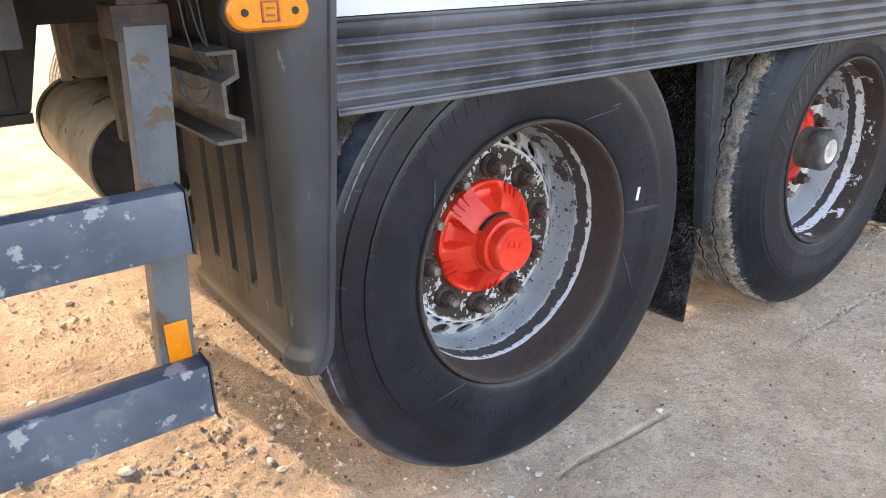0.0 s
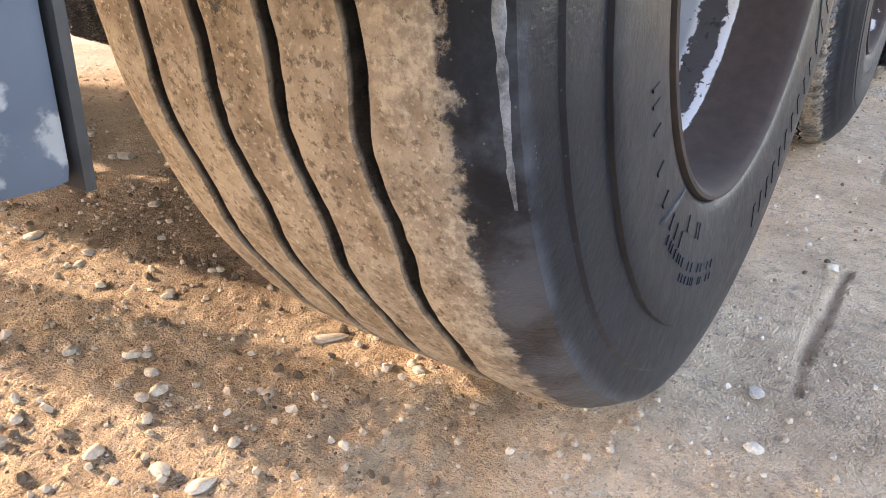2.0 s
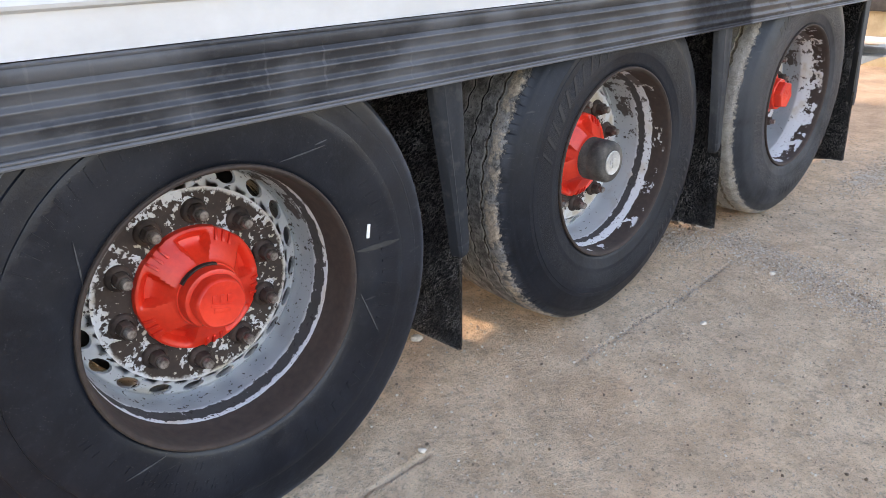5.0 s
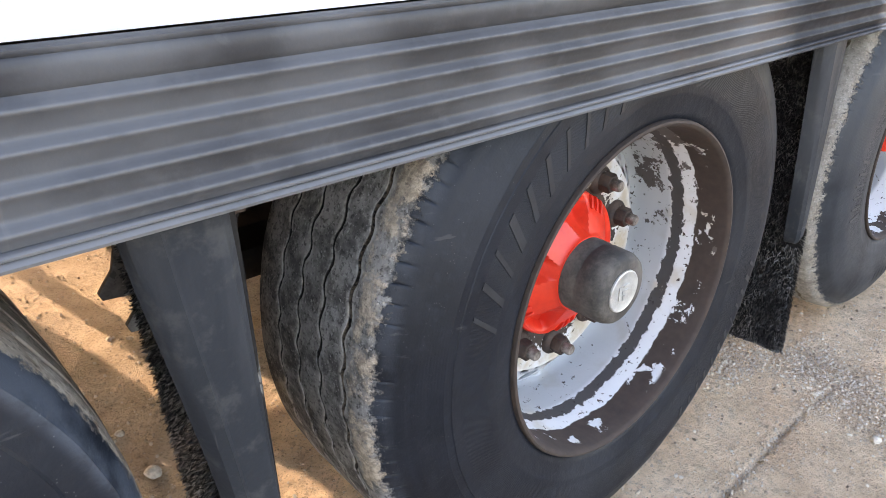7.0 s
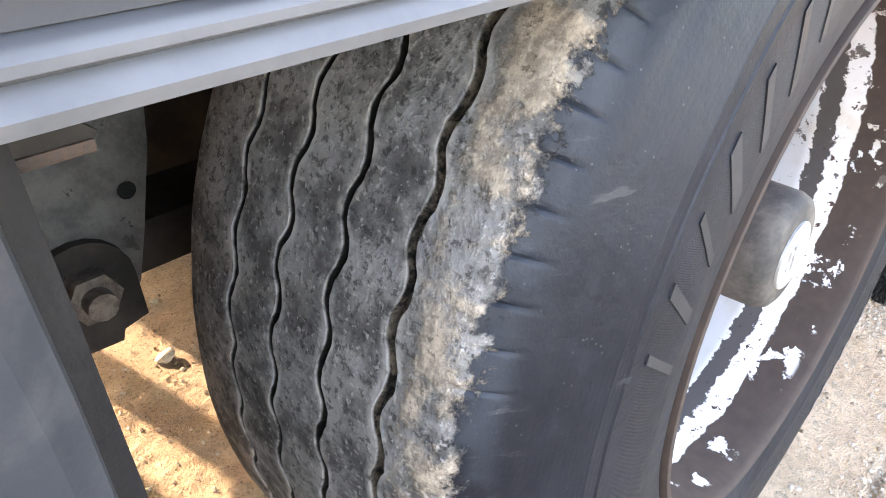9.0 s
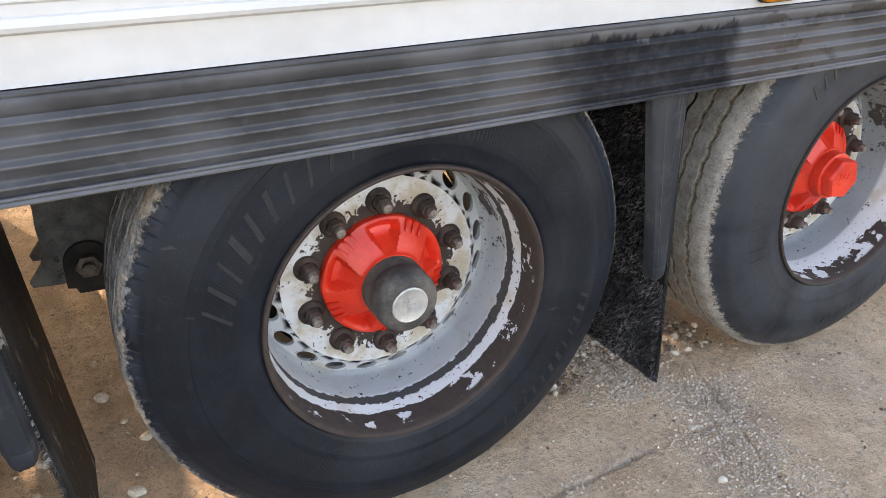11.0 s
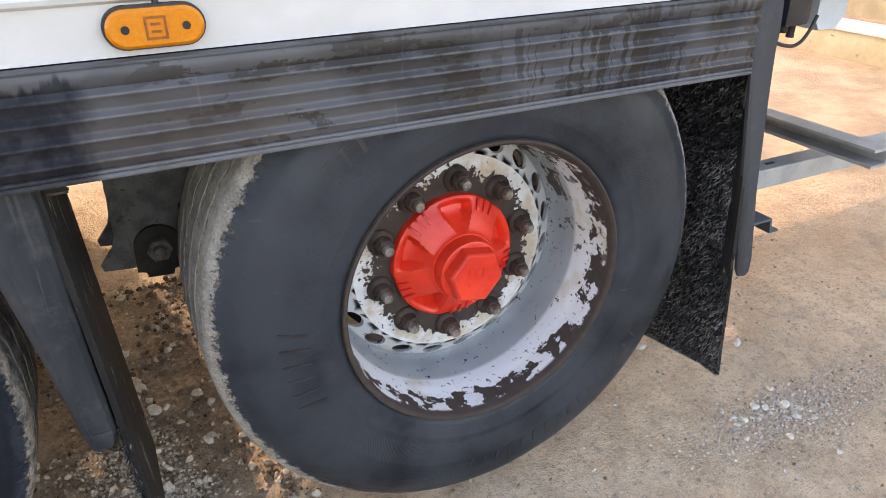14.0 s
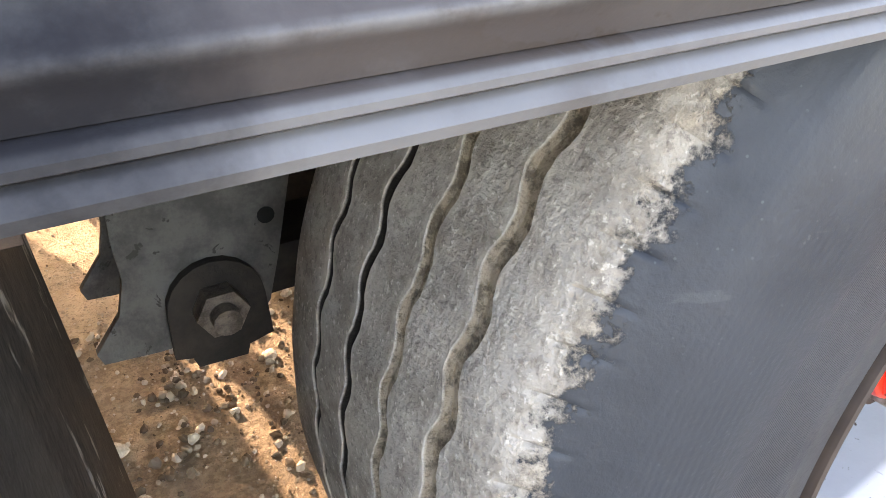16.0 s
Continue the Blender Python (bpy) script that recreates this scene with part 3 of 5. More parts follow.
def prism(bm, outline, axis, a, b):
    """An outline of two-coordinate points pushed along an axis from a to b, with end caps."""
    def at(p, v):
        return {"x": (v, p[0], p[1]), "y": (p[0], v, p[1]), "z": (p[0], p[1], v)}[axis]
    lo = [bm.verts.new(at(p, a)) for p in outline]
    hi = [bm.verts.new(at(p, b)) for p in outline]
    n = len(outline)
    for i in range(n):
        j = (i + 1) % n
        bm.faces.new((lo[i], lo[j], hi[j], hi[i]))
    bm.faces.new(lo)
    bm.faces.new(hi)
    return bm


def revolve(bm, profile, n, bend=None, close=False, cx=0.0, cz=0.0):
    """Points (y, r) turned about the y axis; bend(y, r, angle) may shift each point."""
    rings = []
    for i in range(n):
        a = 2 * math.pi * i / n
        ring = []
        for p in profile:
            y, r = bend(p, a) if bend else p[:2]
            ring.append(bm.verts.new((cx + r * math.sin(a), y, cz + r * math.cos(a))))
        rings.append(ring)
    m = len(profile)
    for i in range(n):
        p, q = rings[i], rings[(i + 1) % n]
        for j in range(m if close else m - 1):
            k = (j + 1) % m
            bm.faces.new((p[j], q[j], q[k], p[k]))
    return rings


def disc_cap(bm, rings, index, y, cx=0.0, cz=0.0):
    c = bm.verts.new((cx, y, cz))
    n = len(rings)
    for i in range(n):
        bm.faces.new((rings[i][index], rings[(i + 1) % n][index], c))


def rod(bm, p, q, r, n=12):
    p, q = Vector(p), Vector(q)
    m = Matrix.Translation((p + q) / 2) @ (q - p).to_track_quat("Z", "Y").to_matrix().to_4x4()
    bmesh.ops.create_cone(bm, cap_ends=True, segments=n, radius1=r, radius2=r, depth=(q - p).length, matrix=m)
    return bm


# ---------------------------------------------------------------- ground
def ground_height(x, y):
    h = 0.010 * noise.noise(Vector((x * 1.7, y * 1.7, 0))) + 0.006 * noise.noise(Vector((x * 6, y * 6, 3))) - 0.004
    sandy = max(0.0, min(1.0, 0.6 + y * 1.2 - x * 0.25))
    h += sandy * (0.0036 * noise.noise(Vector((x * 19, y * 19, 5))) + 0.0024 * noise.noise(Vector((x * 47, y * 47, 9))) + 0.0022 * noise.noise(Vector((x * 105, y * 105, 4))))
    h += 0.0015 * noise.noise(Vector((x * 60, y * 60, 2)))
    # a long broken crack in the hard lane, and one across it
    for d, along, depth in ((y + 0.158 + 0.016 * noise.noise(Vector((x * 4, 1, 1))) + 0.006 * noise.noise(Vector((x * 40, y * 40, 1))), x, 0.0094),
                            (x - 2.15 - 0.35 * (y + 0.2) + 0.02 * noise.noise(Vector((1, y * 6, 4))), y * 1.3 + 3, 0.010)):
        gap = 0.30 + 0.25 * noise.noise(Vector((along * 3.1, 7.7, 2.0))) + 0.45 * noise.noise(Vector((along * 17, 3.7, 2.0)))
        if depth < 0.0095 and not (0.0 < along < 0.40 or 0.98 < along < 2.1):
            gap = 0.0
        if y < 0.15 and gap > 0.02:
            h -= (depth * 1.4) * min(1.0, (gap - 0.02) * 3) * math.exp(-(d / (0.0055 + 0.005 * abs(noise.noise(Vector((x * 22, y * 22, 6)))))) ** 2) * (0.8 + 0.6 * noise.noise(Vector((x * 55, y * 55, 8))))
    return h


def build_ground():
    xs = [-400, -120, -40, -15, -7, -4, -2.8, -2.2] + [-1.9 + 0.03 * i for i in range(18)] + [-1.36 + 0.01 * i for i in range(56)] + [-0.80 + 0.005 * i for i in range(180)] + [0.10 + 0.01 * i for i in range(160)] + [1.70 + 0.005 * i for i in range(140)] + [2.40 + 0.01 * i for i in range(145)] + [3.86 + 0.03 * i for i in range(45)] + [5.3, 6, 8, 12, 20, 50, 140, 400]
    ys = [-400, -120, -40, -15, -6, -3, -2, -1.5, -1.2] + [-1.0 + 0.01 * i for i in range(76)] + [-0.24 + 0.004 * i for i in range(35)] + [-0.10 + 0.005 * i for i in range(200)] + [0.90 + 0.01 * i for i in range(20)] + [1.1 + 0.03 * i for i in range(56)] + [2.9, 3.4, 4.2, 6, 9, 15, 40, 120, 400]
    verts = [(x, y, ground_height(x, y) if -2.5 < x < 5.2 and -2.5 < y < 3.2 else -0.004) for y in ys for x in xs]
    w = len(xs)
    faces = [(j * w + i, j * w + i + 1, (j + 1) * w + i + 1, (j + 1) * w + i) for j in range(len(ys) - 1) for i in range(w - 1)]
    me = bpy.data.meshes.new("ground")
    me.from_pydata(verts, [], faces)
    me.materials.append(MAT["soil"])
    me.shade_smooth()
    return tagged(new("ground", me), "trodden sandy yard with grit and hard grey lane", "ground", kind="structure")


ground = build_ground()

# ---------------------------------------------------------------- trailer
trailer = tagged(new("semi_trailer"), "white refrigerated semi-trailer with three axles and red hubs", "semi-trailer")
AXLES = (0.007, 1.313, 2.62)
HUB_Z = 0.52
HUBS = (0.504, 0.516, 0.522)


SHOULDER_ROUND = [(-0.036, 0.290), (-0.045, 0.297), (-0.050, 0.308), (-0.052, 0.330), (-0.0535, 0.333), (-0.0540, 0.338), (-0.0555, 0.370), (-0.0562, 0.400), (-0.0552, 0.4165), (-0.0538, 0.4180), (-0.0522, 0.4290), (-0.0513, 0.4300),
                  (-0.0498, 0.4365), (-0.0491, 0.4373), (-0.0466, 0.4468), (-0.0458, 0.4477), (-0.0443, 0.4523), (-0.0437, 0.4531), (-0.0416, 0.4600), (-0.0408, 0.4610), (-0.0386, 0.4680), (-0.0372, 0.4693), (-0.0340, 0.4775), (-0.0285, 0.487),
                  (-0.0250, 0.490), (-0.0190, 0.499), (-0.0130, 0.506), (-0.0070, 0.5125), (-0.0030, 0.5155), (0.003, 0.5180)]
SHOULDER_SOFT = [(-0.036, 0.290), (-0.045, 0.297), (-0.050, 0.308), (-0.052, 0.330), (-0.0535, 0.333), (-0.0540, 0.338), (-0.0555, 0.370), (-0.0560, 0.400), (-0.0550, 0.420), (-0.0525, 0.432), (-0.0485, 0.446),
                 (-0.0440, 0.460), (-0.0375, 0.474), (-0.0335, 0.477), (-0.0285, 0.487), (-0.0250, 0.490), (-0.0190, 0.499), (-0.0130, 0.506), (-0.0070, 0.5125), (-0.0030, 0.5155), (0.003, 0.5180)]
SHOULDER_SQUARE = [(-0.036, 0.290), (-0.046, 0.297), (-0.051, 0.308), (-0.0535, 0.325), (-0.0558, 0.345), (-0.0578, 0.375), (-0.0586, 0.400), (-0.0586, 0.4185), (-0.0580, 0.4195), (-0.0545, 0.4207), (-0.0540, 0.424), (-0.0532, 0.440), (-0.0522, 0.458),
                   (-0.0512, 0.4645), (-0.0482, 0.4672), (-0.0474, 0.474), (-0.0458, 0.486), (-0.0441, 0.4955), (-0.0428, 0.4990), (-0.0408, 0.5003), (-0.0380, 0.502), (-0.0300, 0.507), (-0.0220, 0.512), (-0.0160, 0.515), (-0.0100, 0.517), (-0.004, 0.5183)]


def tyre(name, material, n, grooves, wave, waves, label, sipes=0, flat=0.52, side=SHOULDER_SQUARE):
    """One tyre: beads, bulged sidewalls with raised rings, and a tread band with wandering grooves."""
    mid = 0.131
    crown = lambda y: 0.5185 + 0.004 * (1 - ((y - mid) / 0.141) ** 2)
    prof = [(y, r, 0.0) for y, r in side]
    for g, wd, dp in grooves:
        prof += [(g - wd - 0.012, crown(g) , 0.6), (g - wd, crown(g), 1.0), (g - wd * 0.72, crown(g) - dp, 1.0), (g + wd * 0.72, crown(g) - dp, 1.0), (g + wd, crown(g), 1.0), (g + wd + 0.012, crown(g), 0.6)]
    prof += [(2 * mid - y, r, 0.0) for y, r in reversed(side)]

    def bend(p, a):
        y, r, w = p
        if w:
            s = (a * waves / (2 * math.pi)) % 1.0
            tri = 4 * abs(s - 0.5) - 1
            y += w * (wave * (0.65 * math.sin(2 * math.pi * s) + 0.35 * tri) + 0.0016 * noise.noise(Vector((a * 25, y * 40, 1))) + 0.0012 * noise.noise(Vector((a * 70, p[0] * 900, 4))))
        if 0.4 < r:
            r += 0.0012 * noise.noise(Vector((math.sin(a) * 9, math.cos(a) * 9, y * 20)))
        if sipes and 0.494 < r < 0.513 and p[0] < 0 and (a * sipes / (2 * math.pi)) % 1.0 < 0.07:
            y += 0.0024
            r -= 0.0008
        return y, r

    bm = bmesh.new()
    revolve(bm, prof, n, bend)
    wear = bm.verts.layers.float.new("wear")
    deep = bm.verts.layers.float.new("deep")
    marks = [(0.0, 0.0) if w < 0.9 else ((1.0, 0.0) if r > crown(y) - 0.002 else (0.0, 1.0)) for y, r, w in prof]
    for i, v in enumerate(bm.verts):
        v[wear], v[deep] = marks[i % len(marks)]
    for v in bm.verts:  # the tyre sits flat on the ground
        v.co.z = max(v.co.z, -flat)
    return bm


GROOVES_WIDE = [(0.044, 0.0074, 0.016), (0.106, 0.0074, 0.016), (0.166, 0.0074, 0.016), (0.226, 0.0072, 0.016)]
GROOVES_THIN = [(0.040, 0.0042, 0.008), (0.094, 0.0034, 0.008), (0.146, 0.0032, 0.008), (0.198, 0.0032, 0.008)]
GROOVES_FULL = [(0.040, 0.0075, 0.006), (0.094, 0.0058, 0.006), (0.146, 0.0050, 0.007), (0.198, 0.0044, 0.008)]


def rim_mesh():
    bm = bmesh.new()
    prof = [(-0.030, 0.291), (-0.044, 0.2955), (-0.0505, 0.2935), (-0.0515, 0.290), (-0.049, 0.2862), (-0.043, 0.2835), (-0.020, 0.2815), (0.012, 0.2795), (0.022, 0.2775), (0.032, 0.2745),
            (0.050, 0.2725), (0.100, 0.2697), (0.130, 0.2685), (0.146, 0.2675), (0.154, 0.264)]
    revolve(bm, prof, 96)
    revolve(bm, [(0.1545, 0.2645), (0.185, 0.262), (0.280, 0.268), (0.300, 0.285), (0.303, 0.292)], 64)
    # disc: a rim of oval hand holes, then the bolting face
    N, S = 20, 16
    dish = lambda r: 0.154 - 0.034 * min(1.0, max(0.0, (0.264 - r) / 0.046))
    for i in range(N):
        a0 = 2 * math.pi * (i + 0.5) / N
        half = math.pi / N
        rim_pts, hole, back = [], [], []
        for j in range(S):
            t = 2 * math.pi * j / S
            c, s = math.cos(t), math.sin(t)
            q = max(abs(c), abs(s))
            a, r = a0 + half * c / q, 0.240 + 0.024 * s / q
            rim_pts.append(bm.verts.new((r * math.sin(a), dish(r), r * math.cos(a))))
            a, r = a0 + 0.100 * c, 0.242 + 0.0165 * s
            hole.append(bm.verts.new((r * math.sin(a), dish(r), r * math.cos(a))))
            back.append(bm.verts.new((r * math.sin(a), dish(r) + 0.012, r * math.cos(a))))
        for j in range(S):
            k = (j + 1) % S
            bm.faces.new((rim_pts[j], rim_pts[k], hole[k], hole[j]))
            bm.faces.new((hole[j], hole[k], back[k], back[j]))
    revolve(bm, [(dish(0.216), 0.216), (0.1205, 0.210), (0.120, 0.203), (0.120, 0.110), (0.135, 0.106)], 80)
    bmesh.ops.remove_doubles(bm, verts=bm.verts, dist=0.0004)
    return bm


def nut_mesh():
    """Washer, hexagon nut and stud end along -y, with its foot at y = 0."""
    bm = bmesh.new()
    r = revolve(bm, [(0.0, 0.0275), (-0.005, 0.0272), (-0.010, 0.0235), (-0.013, 0.019)], 24)
    hexr = lambda p, a: (p[0], p[1] / max(math.cos((a + math.pi / 6) % (math.pi / 3) - math.pi / 6), 0.8))
    r = revolve(bm, [(-0.010, 0.0165), (-0.030, 0.0165), (-0.033, 0.0145)], 24, hexr)
    disc_cap(bm, r, 2, -0.033)
    return bm


def stud_mesh():
    bm = bmesh.new()
    r = revolve(bm, [(-0.031, 0.011), (-0.047, 0.011), (-0.050, 0.009)], 14)
    disc_cap(bm, r, 2, -0.050)
    return bm


def hub_mesh():
    """Cast hub: a cone with a thin scalloped flange and five scooped pockets between flat arms."""
    bm = bmesh.new()
    def bend(p, a):
        y, r, w = p
        off = abs((math.degrees(a) + 36) % 72 - 36)          # degrees from the nearest pocket's middle
        half = 8 + 9 * min(1.0, max(0.0, (r - 0.074) / 0.042))
        f = min(1.0, max(0.0, (half + 2.2 - off) / 4.4))
        f = f * f * (3 - 2 * f)
        notch = 0.0022 * (off > 25) if r > 0.125 else 0.0
        return y + w * f * 0.030, r - notch
    prof = [(0.152, 0.136, 0), (0.139, 0.136, 0), (0.1345, 0.1345, 0), (0.132, 0.130, 0.0), (0.130, 0.125, 0.12), (0.126, 0.1195, 0.45), (0.119, 0.112, 0.85), (0.109, 0.102, 1.0), (0.100, 0.092, 0.85), (0.092, 0.083, 0.55), (0.085, 0.0755, 0.2), (0.080, 0.071, 0), (0.074, 0.0695, 0), (0.073, 0.060, 0)]
    shift = lambda y: y - 0.012 - 0.018 * min(1.0, max(0.0, (y - 0.073) / 0.055))
    revolve(bm, [(shift(y), r, w) for y, r, w in prof], 180, bend)
    return bm


def collar_mesh():
    bm = bmesh.new()
    revolve(bm, [(0.082, 0.066), (0.078, 0.0675), (0.040, 0.0655), (0.034, 0.064), (0.032, 0.060), (0.033, 0.044)], 48)
    return bm


def cap_mesh(facet):
    bm = bmesh.new()
    hexr = lambda p, a: (p[0], p[1] * (1 + facet * (1 / max(math.cos((a + math.pi / 6) % (math.pi / 3) - math.pi / 6), 0.8) - 1) + 0.055 * (1 - facet) if p[1] > 0.03 else 1))
    r = revolve(bm, [(0.036, 0.0525), (0.012, 0.0515), (0.006, 0.0495), (0.003, 0.046), (0.0035, 0.043), (0.0045, 0.028)], 48, hexr)
    disc_cap(bm, r, 5, 0.0045)
    return bm


def cap_mark_mesh():
    """Unreadable raised mark on the face of the cap."""
    bm = bmesh.new()
    for x0, x1, z0, z1 in ((-0.022, -0.012, 0.004, 0.020), (-0.006, 0.004, 0.004, 0.020), (0.010, 0.020, 0.004, 0.020), (-0.024, 0.024, -0.004, -0.001), (-0.018, 0.018, -0.018, -0.009)):
        box(bm, x0, x1, 0.0032, 0.006, z0, z1, 0.0006)
    return bm


def odo_mesh():
    bm = bmesh.new()
    r = revolve(bm, [(0.085, 0.067), (0.040, 0.067), (0.034, 0.0645), (0.030, 0.0645), (0.024, 0.0665), (-0.008, 0.0655), (-0.018, 0.061), (-0.022, 0.054), (-0.022, 0.0395)], 56)
    disc_cap(bm, r, 8, -0.022)
    return bm


def odo_face_mesh():
    bm = bmesh.new()
    r = revolve(bm, [(-0.020, 0.0385), (-0.0245, 0.038), (-0.0255, 0.036), (-0.0245, 0.034)], 48)
    disc_cap(bm, r, 3, -0.0245)
    for x0, x1, z0, z1 in ((-0.016, -0.010, -0.012, 0.012), (-0.006, 0.012, -0.003, 0.003), (-0.004, 0.002, -0.016, -0.006), (-0.004, 0.010, 0.008, 0.013)):
        box(bm, x0, x1, -0.0265, -0.024, z0, z1)
    return bm


def letters_mesh(seed, spans, shape, thick):
    """Raised unreadable marks on the sidewall: leaning bars set round the wheel between two angles, and a lozenge."""
    bm = bmesh.new()
    rnd = random.Random(seed)
    rs, ys = [p[1] for p in shape], [p[0] for p in shape]
    def block(outline, a):
        m = pose(0, 0, 0, 0, a, 0)
        lo = [bm.verts.new(m @ Vector((x, np.interp(z, rs, ys) + 0.002, z))) for x, z in outline]
        hi = [bm.verts.new(m @ Vector((x * 0.94, np.interp(z, rs, ys) - 0.0011, z))) for x, z in outline]
        for i in range(len(lo)):
            j = (i + 1) % len(lo)
            bm.faces.new((lo[i], lo[j], hi[j], hi[i]))
        bm.faces.new(hi)
    for a0, a1, r0, r1, step in spans:
        a = a0
        while a < a1:
            rm = (r0 + r1) / 2
            w = step * rm * math.pi / 180 * rnd.choice((0.16, 0.22, 0.30) if not thick else (0.18, 0.26, 0.36))
            lean = (r1 - r0) * (0.5 if thick else 0.22)
            n = 4 if step > 4 else 1
            side = [(-w / 2 + lean * (f - 0.5), r0 + (r1 - r0) * f) for f in (q / n for q in range(n + 1))]
            block(side + [(x + w, z) for x, z in reversed(side)], a)
            a += step * (1.0 if step > 4 else rnd.choice((0.7, 1.0, 1.2, 2.1)))
        if step > 6:
            block([(0, r0 + 0.012), (0.009, rm), (0, r1 - 0.012), (-0.009, rm)], a + 3)
    return bm


WHEELS = []
NUT = None
SPEC = [
    ("tread_tan", GROOVES_WIDE, 0.0050, 26, 0, "rim_a", 7.0, "wide worn tyre with tan dust and four deep grooves"),
    ("tread_grey", GROOVES_THIN, 0.0052, 58, 120, "rim_b", 0.0, "worn tyre with zigzag grooves and grey dried mud"),
    ("tread_pale", GROOVES_FULL, 0.0048, 60, 120, "rim_c", 4.0, "worn tyre with a feathered pale shoulder"),
]
SIDES = (SHOULDER_SQUARE, SHOULDER_ROUND, SHOULDER_SOFT)
for i, (mt, gr, wave, waves, sip, rm, turn, lab) in enumerate(SPEC):
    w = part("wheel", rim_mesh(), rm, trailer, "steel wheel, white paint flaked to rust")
    w.matrix_basis = pose(AXLES[i], 0, HUBS[i])
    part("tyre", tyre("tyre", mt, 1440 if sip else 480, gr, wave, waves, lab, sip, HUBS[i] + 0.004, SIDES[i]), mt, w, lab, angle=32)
    h = part("hub", hub_mesh(), "red", w, "bright red painted cast hub")
    hr = None
    for k in range(15):
        m = pose(0, 0, 0, 0, 36 + 72 * (k // 3) + 8.0 * (k % 3 - 1) - 4, 0)
        if hr is None:
            bm = bmesh.new()
            prism(bm, [(0.107, 0.1340), (0.1005, 0.1340), (0.0962, 0.1290), (0.0895, 0.1195), (0.0865, 0.1105), (0.100, 0.1105)], "x", -0.0032, 0.0032)
            bmesh.ops.bevel(bm, geom=list(bm.edges), offset=0.0010, segments=1, affect="EDGES")
            hr = part("hub_rib", bm, "red", w)
            hr.matrix_basis = m
        else:
            again(hr, m, w)
    if i == 1:
        part("hub_cap", odo_mesh(), "cap_rubber", w, "dusty black rubber hub odometer cap")
        part("dial", odo_face_mesh(), "alu", w, "round metal dial face")
    else:
        c = part("hub_cap", cap_mesh(0.25 if i == 0 else 1.0), "red", w, "red hexagonal hub cap")
        k = part("cap_collar", collar_mesh(), "red", w)
        q = tagged(part("raised_mark", cap_mark_mesh(), "red", w), kind="stuff")
        c.matrix_basis = k.matrix_basis = q.matrix_basis = pose(0, 0, 0, 0, 11, 0)
    if i == 0:
        bm = bmesh.new()
        arc = [(q * math.sin(a), q * math.cos(a)) for q, seq in ((0.0672, 1), (0.0708, -1)) for a in list(np.linspace(-0.9, 0.35, 15))[::seq]]
        prism(bm, arc, "y", 0.054, 0.066)
        part("grease_smear", bm, "dark_steel", w, "black grease on the cap joint")
    for k in range(10):
        a = 36 * k + turn
        m = pose(0, 0, 0, 0, a, 0) @ pose(0, 0.120, 0.1665, 0, (k * 23) % 60, 0)
        if NUT is None:
            NUT = part("wheel_nut", nut_mesh(), "rust", w, "rusty wheel nut on its stud")
            NUT.matrix_basis = m
            STUD = part("stud", stud_mesh(), "stud", w, "worn bright stud end")
            STUD.matrix_basis = m
        else:
            tagged(again(NUT, m, w), "rusty wheel nut on its stud")
            tagged(again(STUD, m, w), "worn bright stud end")
    spans = [[(-60, -8, 0.376, 0.408, 4.6), (60, 165, 0.362, 0.390, 4.4), (-146, -108, 0.338, 0.354, 3.1), (-170, -138, 0.357, 0.366, 2.0), (-158, -146, 0.318, 0.334, 3.0), (-170, -150, 0.371, 0.379, 1.8)],
             [(-75, -15, 0.348, 0.400, 6.5), (100, 150, 0.395, 0.42, 4.4)],
             [(-45, 5, 0.395, 0.430, 4.6), (-110, -85, 0.36, 0.41, 4.6), (120, 190, 0.40, 0.425, 4.4)]][i]
    lt = part("sidewall_lettering", letters_mesh(i + 3, spans, SIDES[i], i == 1), "letter" if sip else mt, w)
    tagged(lt, kind="stuff")
    bm = bmesh.new()
    r = revolve(bm, [(0.195, 0.09), (0.205, 0.235), (0.215, 0.250), (0.36, 0.245), (0.37, 0.20), (0.372, 0.06)], 48)
    part("brake_drum", bm, "dark_steel", w)
    WHEELS.append(w)

bm = bmesh.new()
box(bm, -0.004, 0.004, -0.0575, -0.0545, -0.016, 0.016, 0.001)
c = part("chalk_mark", bm, "white_mark", WHEELS[0], "short white paint dash on the tyre")
c.matrix_basis = pose(0.329, 0, 0.078, 0, 10, 0)

def scuff(p, q, w, material, label):
    """A thin mark scraped on the sidewall between two points (x, z) of the wheel's face."""
    length = math.hypot(q[0] - p[0], q[1] - p[1])
    n = 8
    bm = bmesh.new()
    rim = []
    for side in (1, -1):
        for j in range(n + 1):
            f = j / n if side > 0 else 1 - j / n
            half = w * (0.25 + 0.75 * math.sin(math.pi * min(1, max(0, f)))) * (0.8 + 0.5 * noise.noise(Vector((f * 9, p[0] * 30, side))))
            x, z = p[0] + (q[0] - p[0]) * f, p[1] + (q[1] - p[1]) * f
            nx, nz = -(q[1] - p[1]) / length, (q[0] - p[0]) / length
            x, z = x + nx * half * side, z + nz * half * side
            y = np.interp(math.hypot(x, z), [s[1] for s in SHOULDER_SQUARE], [s[0] for s in SHOULDER_SQUARE])
            rim.append((x, y, z))
    lo = [bm.verts.new((x, y - 0.0016, z)) for x, y, z in rim]
    hi = [bm.verts.new((x, y + 0.003, z)) for x, y, z in rim]
    for j in range(len(rim)):
        k = (j + 1) % len(rim)
        bm.faces.new((lo[j], lo[k], hi[k], hi[j]))
    for j in range(n):
        bm.faces.new((lo[j], lo[j + 1], lo[2 * n - j], lo[2 * n + 1 - j]))
    return part("scuff_mark", bm, material, WHEELS[0], label)


